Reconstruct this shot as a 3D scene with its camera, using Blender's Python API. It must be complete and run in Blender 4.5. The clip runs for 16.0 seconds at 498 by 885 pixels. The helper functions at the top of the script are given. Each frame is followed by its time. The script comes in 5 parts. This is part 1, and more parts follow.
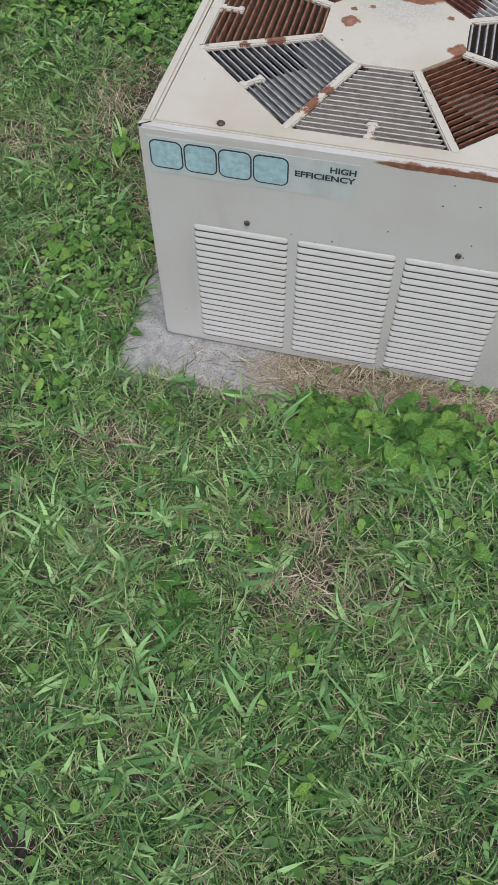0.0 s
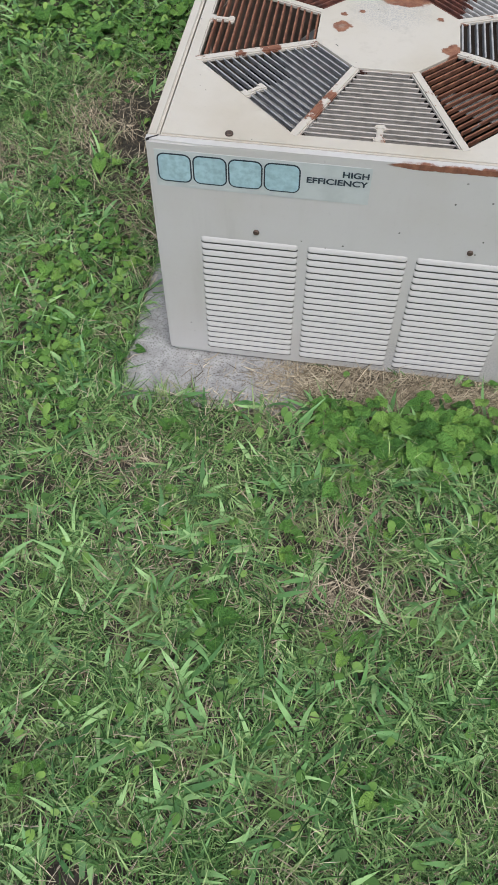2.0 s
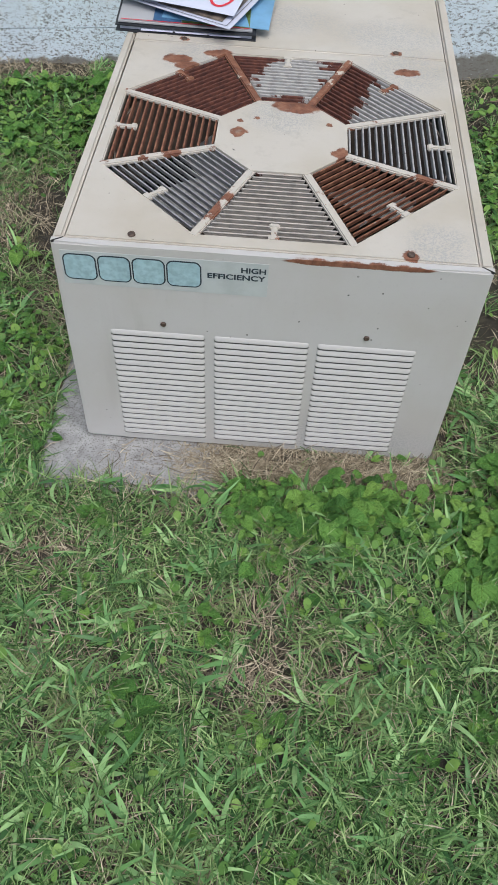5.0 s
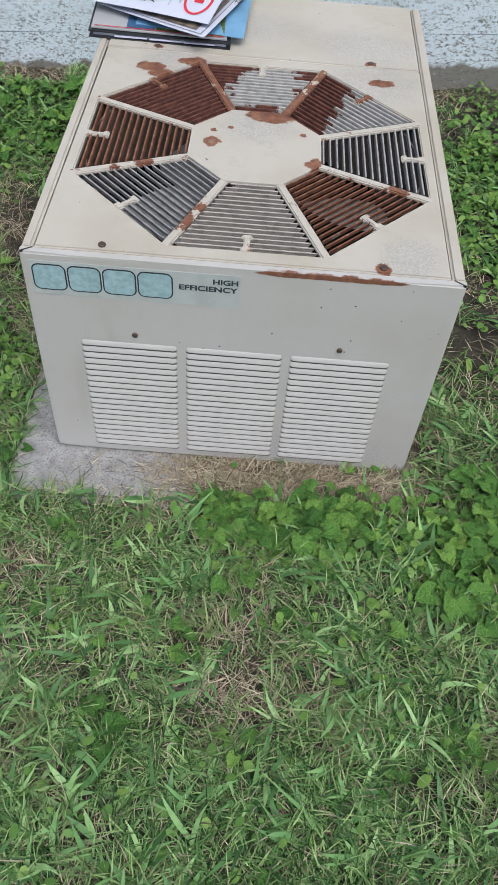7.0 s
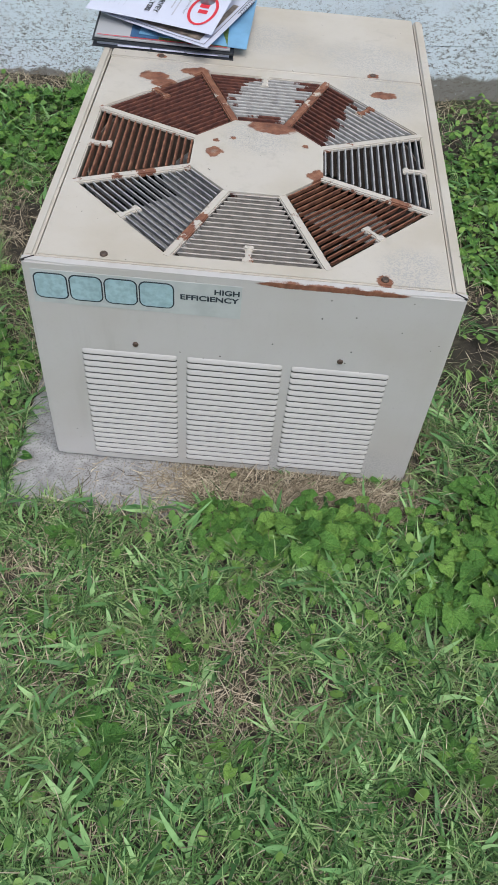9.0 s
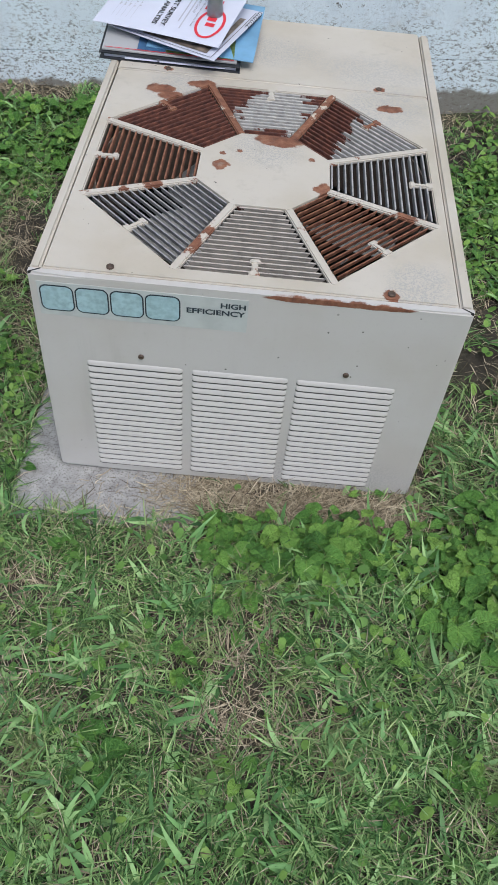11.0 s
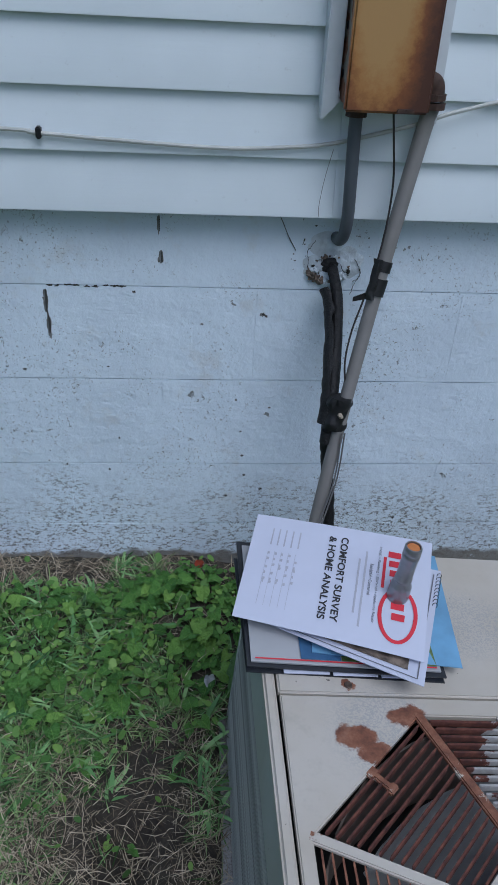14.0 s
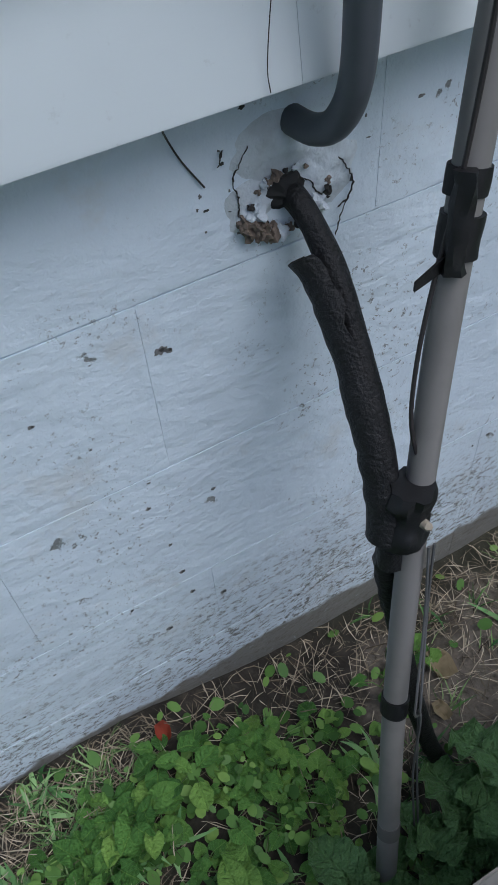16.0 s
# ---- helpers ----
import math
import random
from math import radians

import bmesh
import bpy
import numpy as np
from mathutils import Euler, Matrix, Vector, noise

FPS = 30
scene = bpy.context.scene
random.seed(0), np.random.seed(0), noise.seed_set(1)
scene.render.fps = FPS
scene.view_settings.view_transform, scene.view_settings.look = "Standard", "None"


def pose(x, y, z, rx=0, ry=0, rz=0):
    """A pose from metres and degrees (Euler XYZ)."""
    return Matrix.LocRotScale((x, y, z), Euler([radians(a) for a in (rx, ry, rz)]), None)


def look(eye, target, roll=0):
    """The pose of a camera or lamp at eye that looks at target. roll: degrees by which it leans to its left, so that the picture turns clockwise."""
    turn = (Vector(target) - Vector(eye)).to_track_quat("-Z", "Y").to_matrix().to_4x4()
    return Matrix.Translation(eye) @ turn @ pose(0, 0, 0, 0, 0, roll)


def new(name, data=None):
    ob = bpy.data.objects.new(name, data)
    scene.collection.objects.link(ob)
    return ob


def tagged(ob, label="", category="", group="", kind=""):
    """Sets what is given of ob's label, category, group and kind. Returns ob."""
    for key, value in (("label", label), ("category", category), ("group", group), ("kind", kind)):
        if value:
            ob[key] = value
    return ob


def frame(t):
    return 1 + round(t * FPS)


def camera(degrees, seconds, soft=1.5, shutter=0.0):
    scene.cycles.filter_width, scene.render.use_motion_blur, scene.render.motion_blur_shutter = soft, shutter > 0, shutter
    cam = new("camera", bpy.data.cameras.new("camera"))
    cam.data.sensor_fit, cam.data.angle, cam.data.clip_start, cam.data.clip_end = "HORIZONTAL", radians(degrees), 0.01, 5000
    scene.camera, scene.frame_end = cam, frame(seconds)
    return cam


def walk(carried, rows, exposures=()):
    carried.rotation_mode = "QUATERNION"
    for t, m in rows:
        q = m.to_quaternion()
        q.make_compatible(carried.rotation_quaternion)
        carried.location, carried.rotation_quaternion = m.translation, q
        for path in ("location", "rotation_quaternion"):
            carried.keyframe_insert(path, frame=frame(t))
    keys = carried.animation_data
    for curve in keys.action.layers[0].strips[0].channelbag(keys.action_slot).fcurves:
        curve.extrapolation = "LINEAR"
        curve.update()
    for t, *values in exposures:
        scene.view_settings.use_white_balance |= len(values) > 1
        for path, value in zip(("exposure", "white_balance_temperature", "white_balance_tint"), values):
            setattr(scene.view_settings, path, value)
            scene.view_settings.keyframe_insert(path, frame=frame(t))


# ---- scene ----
cam = camera(35.8, 16.0, soft=1.1)
PATH = [
    (0, (0.4998, -0.9510, 1.1532), (0.2633, -0.3208, 0.1597), -8.27),
    (0.5, (0.3960, -0.9590, 1.1338), (0.2084, -0.3104, 0.1418), -5.47),
    (1, (0.3907, -0.9480, 1.1433), (0.2087, -0.2960, 0.1524), -6.47),
    (1.5, (0.4027, -0.9460, 1.1424), (0.2278, -0.2919, 0.1517), -7.38),
    (2, (0.3885, -0.9620, 1.1535), (0.2172, -0.3080, 0.1620), -7.49),
    (2.5, (0.3938, -0.9660, 1.1571), (0.2479, -0.3020, 0.1682), -6.29),
    (3, (0.3864, -0.9500, 1.1657), (0.2542, -0.2737, 0.1832), -5.41),
    (3.5, (0.3918, -0.9490, 1.1713), (0.2643, -0.2528, 0.2022), -4.91),
    (4, (0.4190, -0.9590, 1.1863), (0.2919, -0.2328, 0.2395), -4.92),
    (4.5, (0.4333, -0.9560, 1.1902), (0.3250, -0.2150, 0.2526), -4.53),
    (6.8, (0.4495, -0.9350, 1.1920), (0.3958, -0.1803, 0.2606), -1.37),
    (7, (0.4505, -0.9320, 1.1920), (0.3931, -0.1790, 0.2594), -1.58),
    (7.5, (0.4454, -0.9290, 1.1903), (0.3910, -0.1747, 0.2587), -1.27),
    (8, (0.4464, -0.9250, 1.1903), (0.3939, -0.1687, 0.2601), -1.05),
    (10.5, (0.4444, -0.9290, 1.2035), (0.3884, -0.1608, 0.2832), -0.55),
    (11, (0.4390, -0.9170, 1.1988), (0.3832, -0.1475, 0.2798), -0.53),
    (11.5, (0.4355, -0.9140, 1.2061), (0.3789, -0.1376, 0.2928), -0.28),
    (12, (0.3842, -0.8690, 1.2571), (0.3166, -0.0018, 0.4304), -0.28),
    (12.5, (0.3316, -0.6720, 1.3051), (0.2500, 0.3050, 0.6131), 0.79),
    (13, (0.2669, -0.4180, 1.3791), (0.1819, 0.5830, 0.7229), 1.91),
    (13.5, (0.0570, -0.2200, 1.3607), (0.0356, 0.7935, 0.7184), 2.96),
    (14, (-0.0753, -0.0380, 1.3615), (0.0232, 0.9675, 0.7140), 3.29),
    (14.5, (-0.0683, 0.2100, 1.3489), (0.0737, 1.1892, 0.6699), -4.07),
    (15, (-0.0309, 0.4490, 1.3121), (0.1984, 1.3568, 0.5615), -5.91),
    (15.5, (-0.1002, 0.8140, 1.2571), (0.2330, 1.6106, 0.4238), -4.81),
    (16, (-0.0676, 0.9580, 1.1834), (0.2636, 1.6484, 0.2595), -5.19),
]
EXPOSURES = [(0, -0.07, 6250, 8), (0.5, -0.07, 6250, 8), (1, 0.05, 6250, 8), (2.5, 0.04, 6250, 8), (3.5, -0.06, 6200, 8), (7, -0.05, 6200, 8), (11.5, -0.10, 6100, 8), (12, -0.22, 6000, 8), (12.5, -0.46, 5750, 6), (13.0, -0.72, 5500, 8), (13.5, -0.78, 5400, 9), (14.5, -0.80, 5300, 10), (15.5, -0.70, 5550, 10), (16, -0.65, 5700, 10)]
walk(cam, [(t, look(eye, target, roll)) for t, eye, target, roll in PATH], EXPOSURES)

# ---- light ----
world = bpy.data.worlds.new("sky")
scene.world = world
world.use_nodes = True
_nt = world.node_tree
_sky = _nt.nodes.new("ShaderNodeTexSky")
_sky.sky_type, _sky.sun_disc = "NISHITA", False
_sky.sun_elevation, _sky.sun_rotation = radians(59), radians(156)
_sky.air_density, _sky.dust_density, _sky.ozone_density = 1.0, 4.0, 1.0
_nt.nodes["Background"].inputs["Strength"].default_value = 0.130
_nt.links.new(_sky.outputs[0], _nt.nodes["Background"].inputs["Color"])

sun = new("sun", bpy.data.lights.new("sun", "SUN"))
sun.data.energy, sun.data.angle, sun.data.color = 2.3, radians(45), (1.0, 0.98, 0.95)
sun.matrix_world = look((1.3, -2.9, 5.2), (0, 0, 0))

# ---- helpers for building ----
TILT = 4.26  # degrees by which the slab and the unit on it have sunk to one side
AC_POSE = pose(0.0045, 0, 0.0098, 0, TILT, 0)


def link_mesh(name, mesh, material, parent=None, label=""):
    ob = new(name, mesh)
    if material and not mesh.materials:
        mesh.materials.append(material)
    if parent:
        ob.parent = parent
    if label:
        ob["label"] = label
    return ob


def part(name, bm, material, parent=None, label="", smooth=True):
    mesh = bpy.data.meshes.new(name)
    bmesh.ops.recalc_face_normals(bm, faces=bm.faces)
    bm.to_mesh(mesh)
    bm.free()
    if smooth:
        for p in mesh.polygons:
            p.use_smooth = True
        mesh.set_sharp_from_angle(angle=radians(38))
    return link_mesh(name, mesh, material, parent, label)


def box(bm, x0, x1, y0, y1, z0, z1, bevel=0.0, seg=2):
    vs = bmesh.ops.create_cube(bm, size=1.0)["verts"]
    for v in vs:
        v.co = Vector(((x0 + x1) / 2 + v.co.x * (x1 - x0), (y0 + y1) / 2 + v.co.y * (y1 - y0), (z0 + z1) / 2 + v.co.z * (z1 - z0)))
    if bevel:
        edges = list({e for v in vs for e in v.link_edges})
        bmesh.ops.bevel(bm, geom=edges, offset=bevel, segments=seg, affect="EDGES")
    return bm


def prism(bm, loop, z0, z1):
    """A flat outline in x and y, raised from z0 to z1."""
    a = [bm.verts.new((x, y, z0)) for x, y in loop]
    b = [bm.verts.new((x, y, z1)) for x, y in loop]
    n = len(loop)
    bm.faces.new(a[::-1])
    bm.faces.new(b)
    for i in range(n):
        bm.faces.new((a[i], a[(i + 1) % n], b[(i + 1) % n], b[i]))
    return bm


def smooth_path(points, per=8):
    """Catmull-Rom through the points."""
    p = [Vector(q) for q in points]
    p = [2 * p[0] - p[1]] + p + [2 * p[-1] - p[-2]]
    out = []
    for i in range(1, len(p) - 2):
        for k in range(per):
            t = k / per
            out.append(0.5 * (2 * p[i] + (p[i + 1] - p[i - 1]) * t + (2 * p[i - 1] - 5 * p[i] + 4 * p[i + 1] - p[i + 2]) * t * t
                              + (3 * p[i] - p[i - 1] - 3 * p[i + 1] + p[i + 2]) * t ** 3))
    out.append(p[-2])
    return out


def tube(bm, path, radius, sides=16, wobble=0.0, cap=True, flat=1.0):
    """A tube along the path; radius: one number, or a function of how far along it is (0 to 1)."""
    rings, side = [], None
    n = len(path)
    for i, c in enumerate(path):
        way = (path[min(i + 1, n - 1)] - path[max(i - 1, 0)]).normalized()
        if side is None:
            side = way.orthogonal().normalized()
        side = (side - way * side.dot(way)).normalized()
        up = way.cross(side)
        r = radius(i / (n - 1)) if callable(radius) else radius
        ring = []
        for k in range(sides):
            a = 2 * math.pi * k / sides
            rr = r * (1 + wobble * noise.noise(c * 60 + Vector((math.cos(a), math.sin(a), 0)) * 2))
            ring.append(bm.verts.new(c + (side * math.cos(a) + up * math.sin(a) * flat) * rr))
        rings.append(ring)
    for a, b in zip(rings, rings[1:]):
        for k in range(sides):
            bm.faces.new((a[k], a[(k + 1) % sides], b[(k + 1) % sides], b[k]))
    if cap:
        bm.faces.new(rings[0][::-1])
        bm.faces.new(rings[-1])
    return bm


def lathe(bm, profile, sides=24, m=None):
    """Rings of (radius, height) round z."""
    m = m or Matrix()
    rings = [[bm.verts.new(m @ Vector((r * math.cos(2 * math.pi * k / sides), r * math.sin(2 * math.pi * k / sides), z))) for k in range(sides)] for r, z in profile]
    for a, b in zip(rings, rings[1:]):
        for k in range(sides):
            bm.faces.new((a[k], a[(k + 1) % sides], b[(k + 1) % sides], b[k]))
    bm.faces.new(rings[0][::-1])
    bm.faces.new(rings[-1])
    return bm


def thing(name, m, label, category, group=""):
    return tagged(new(name), label, category, group) if m is None else _placed(new(name), m, label, category, group)


def _placed(ob, m, label, category, group):
    ob.matrix_world = m
    return tagged(ob, label, category, group)


def ease(x, a, b):
    t = np.clip((np.asarray(x, float) - a) / (b - a), 0, 1)
    return t * t * (3 - 2 * t)


# ---- materials ----
class Nodes:
    def __init__(self, name, rough=0.6, metal=0.0, spec=0.5):
        self.mat = bpy.data.materials.new(name)
        self.mat.use_nodes = True
        self.t = self.mat.node_tree
        self.bsdf = self.t.nodes["Principled BSDF"]
        self.bsdf.inputs["Roughness"].default_value = rough
        self.bsdf.inputs["Metallic"].default_value = metal
        self.bsdf.inputs["Specular IOR Level"].default_value = spec
        self.tc = self.t.nodes.new("ShaderNodeTexCoord")
        self.bumps = None
        self.base = self.tc.outputs["Object"]

    def put(self, socket, value):
        if isinstance(value, bpy.types.NodeSocket):
            self.t.links.new(value, socket)
        elif isinstance(value, (tuple, list)) and len(value) == 3 and socket.type == "RGBA":
            socket.default_value = (*value, 1)
        else:
            socket.default_value = value

    def space(self, kind="Object", scale=(1, 1, 1), turn=(0, 0, 0)):
        m = self.t.nodes.new("ShaderNodeMapping")
        self.t.links.new(self.tc.outputs[kind], m.inputs["Vector"])
        m.inputs["Scale"].default_value, m.inputs["Rotation"].default_value = scale, turn
        return m.outputs[0]

    def place(self, scale=(1, 1, 1)):
        g = self.t.nodes.new("ShaderNodeNewGeometry")
        m = self.t.nodes.new("ShaderNodeMapping")
        self.t.links.new(g.outputs["Position"], m.inputs["Vector"])
        m.inputs["Scale"].default_value = scale
        return m.outputs[0]

    def noise(self, scale, detail=4, rough=0.55, vector=None, color=False):
        n = self.t.nodes.new("ShaderNodeTexNoise")
        n.inputs["Scale"].default_value, n.inputs["Detail"].default_value, n.inputs["Roughness"].default_value = scale, detail, rough
        self.t.links.new(vector or self.base, n.inputs["Vector"])
        return n.outputs["Color" if color else "Fac"]

    def voronoi(self, scale, vector=None, feature="F1", out="Distance"):
        n = self.t.nodes.new("ShaderNodeTexVoronoi")
        n.feature = feature
        n.inputs["Scale"].default_value = scale
        self.t.links.new(vector or self.base, n.inputs["Vector"])
        return n.outputs[out]

    def band(self, value, a, b, lo=0.0, hi=1.0):
        n = self.t.nodes.new("ShaderNodeMapRange")
        n.interpolation_type = "SMOOTHSTEP"
        for key, v in (("From Min", a), ("From Max", b), ("To Min", lo), ("To Max", hi)):
            n.inputs[key].default_value = v
        self.put(n.inputs["Value"], value)
        return n.outputs[0]

    def math(self, op, a, b=0.0):
        n = self.t.nodes.new("ShaderNodeMath")
        n.operation = op
        self.put(n.inputs[0], a)
        self.put(n.inputs[1], b)
        return n.outputs[0]

    def vec(self, op, a, b):
        n = self.t.nodes.new("ShaderNodeVectorMath")
        n.operation = op
        self.put(n.inputs[0], a)
        self.put(n.inputs[1], b)
        return n.outputs["Value" if op in ("DISTANCE", "LENGTH", "DOT_PRODUCT") else "Vector"]

    def axis(self, vector, which):
        n = self.t.nodes.new("ShaderNodeSeparateXYZ")
        self.t.links.new(vector, n.inputs[0])
        return n.outputs[which]

    def mix(self, fac, a, b):
        n = self.t.nodes.new("ShaderNodeMix")
        n.data_type = "RGBA"
        self.put(n.inputs[0], fac)
        self.put(n.inputs[6], a)
        self.put(n.inputs[7], b)
        return n.outputs[2]

    def random(self, island=False):
        if island:
            return self.t.nodes.new("ShaderNodeNewGeometry").outputs["Random Per Island"]
        return self.t.nodes.new("ShaderNodeObjectInfo").outputs["Random"]

    def ramp(self, fac, stops):
        n = self.t.nodes.new("ShaderNodeValToRGB")
        e = n.color_ramp.elements
        while len(e) < len(stops):
            e.new(0.5)
        for el, (p, c) in zip(e, stops):
            el.position, el.color = p, (*c, 1)
        self.put(n.inputs[0], fac)
        return n.outputs[0]

    def bump(self, height, strength=0.3, distance=0.002):
        n = self.t.nodes.new("ShaderNodeBump")
        n.inputs["Strength"].default_value, n.inputs["Distance"].default_value = strength, distance
        self.put(n.inputs["Height"], height)
        if self.bumps:
            self.t.links.new(self.bumps, n.inputs["Normal"])
        self.bumps = n.outputs[0]

    def done(self, color, rough=None):
        self.put(self.bsdf.inputs["Base Color"], color)
        if rough is not None:
            self.put(self.bsdf.inputs["Roughness"], rough)
        if self.bumps:
            self.t.links.new(self.bumps, self.bsdf.inputs["Normal"])
        return self.mat


RUST_STOPS = [(0.25, (0.085, 0.033, 0.022)), (0.5, (0.185, 0.075, 0.043)), (0.75, (0.30, 0.145, 0.085))]
DEEP_RUST = [(0.28, (0.040, 0.014, 0.011)), (0.5, (0.090, 0.029, 0.020)), (0.75, (0.16, 0.056, 0.034))]


def painted_metal(name, base, spots=(), speckle=0.0, chips=0.03, bare=(), rough=0.45, dirt=0.25, jag=0.05):
    """Old enamel with dirt, chips down to dark metal, rust spots (centre, radius, squeeze) and chalky bare patches."""
    n = Nodes(name, rough)
    warp = n.noise(38, 5, 0.65, color=True)
    where = n.vec("ADD", n.tc.outputs["Object"], n.vec("MULTIPLY", n.vec("SUBTRACT", warp, (0.5, 0.5, 0.5)), (jag, jag, jag)))
    cloud, grain = n.noise(5, 4), n.noise(140, 3)
    col = n.mix(n.band(cloud, 0.35, 0.7, 0, dirt), base, tuple(c * f for c, f in zip(base, (0.82, 0.78, 0.70))))
    col = n.mix(n.band(grain, 0.55, 0.8, 0, 0.18), col, tuple(c * 0.7 for c in base))
    if chips:
        spot = n.band(n.voronoi(48, where), 0.06, 0.10, 1, 0)
        keep = n.band(n.noise(9, 2), 0.52, 0.58)
        col = n.mix(n.math("MULTIPLY", n.math("MULTIPLY", spot, keep), chips * 20), col, (0.06, 0.055, 0.05))
    for centre, radius, squeeze in bare:
        d = n.vec("DISTANCE", n.vec("MULTIPLY", where, squeeze), tuple(a * b for a, b in zip(centre, squeeze)))
        m = n.math("MULTIPLY", n.band(d, radius * 0.4, radius, 1, 0), n.band(n.noise(320, 4, 0.7), 0.46, 0.56))
        col = n.mix(n.math("MULTIPLY", m, 0.75), col, (0.33, 0.33, 0.33))
    mask = None
    for centre, radius, squeeze in spots:
        d = n.vec("DISTANCE", n.vec("MULTIPLY", where, squeeze), tuple(a * b for a, b in zip(centre, squeeze)))
        m = n.band(d, radius * 0.8, radius * 1.02, 1, 0)
        mask = m if mask is None else n.math("MAXIMUM", mask, m)
    if speckle:
        m = n.band(n.noise(16, 6, 0.7), 0.66 - speckle * 0.2, 0.70 - speckle * 0.2)
        mask = m if mask is None else n.math("MAXIMUM", mask, m)
    r = 0.0
    if mask is not None:
        rust = n.ramp(n.noise(60, 5, 0.65), RUST_STOPS)
        col = n.mix(mask, col, rust)
        r = n.math("MULTIPLY_ADD", mask, 0.4)
        r.node.inputs[2].default_value = rough
        n.bump(n.math("MULTIPLY", mask, n.noise(220, 4)), 0.5, 0.001)
    run = n.math("MULTIPLY", n.band(n.noise(1.0, 4, 0.6, n.space("Object", (26, 26, 2.2))), 0.52, 0.72, 0, dirt * 0.7), n.band(n.noise(3.0, 3), 0.40, 0.62))
    col = n.mix(run, col, tuple(c * f for c, f in zip(base, (0.66, 0.66, 0.64))))
    n.bump(n.noise(60, 3), 0.06, 0.002)
    return n.done(col, r if mask is not None else None)


CREAM = (0.495, 0.46, 0.41)


def make_fin(name, grey, edges, rust=0.35, stops=None):
    """Bare metal fins with rust. edges: (along, out, offset) slopes over the panel, which rust where they come out above zero."""
    n = Nodes(name, 0.5, 0.0)
    p = n.tc.outputs["Object"]
    jag = n.noise(14, 5, 0.65, vector=n.vec("ADD", p, n.vec("MULTIPLY", _random_vec(n), (3, 3, 3))))
    metal = n.mix(n.band(n.noise(60, 3), 0.4, 0.7), grey, tuple(c * 0.72 for c in grey))
    m = n.band(jag, 1 - rust - 0.03, 1 - rust + 0.03)
    x, y = n.axis(p, 0), n.axis(p, 1)
    for along, out, offset in edges:
        v = n.math("ADD", n.math("MULTIPLY", y, along), n.math("MULTIPLY", n.math("SUBTRACT", x, 0.21), out))
        v = n.math("ADD", n.math("ADD", v, offset), n.band(jag, 0.3, 0.7, -0.025, 0.025))
        m = n.math("MAXIMUM", m, n.band(v, -0.003, 0.003))
    col = n.mix(m, metal, n.ramp(n.noise(70, 5), stops or DEEP_RUST))
    n.bump(n.math("MULTIPLY", m, n.noise(260, 3)), 0.4, 0.001)
    return n.done(col, n.band(m, 0, 1, 0.42, 0.85))


def _random_vec(n):
    c = n.t.nodes.new("ShaderNodeCombineXYZ")
    r = n.random()
    for k in range(3):
        n.t.links.new(r, c.inputs[k])
    return c.outputs[0]


def plain(name, color, rough=0.6, metal=0.0, vary=0.15, scale=40, bump=0.1, depth=0.001):
    n = Nodes(name, rough, metal)
    col = n.mix(n.band(n.noise(scale, 4), 0.35, 0.7), color, tuple(c * (1 - vary) for c in color))
    col = n.mix(n.band(n.noise(scale / 8, 3), 0.4, 0.7, 0, 0.6), col, tuple(c * (1 - vary * 1.3) for c in color))
    n.bump(n.noise(scale * 4, 4), bump, depth)
    return n.done(col)


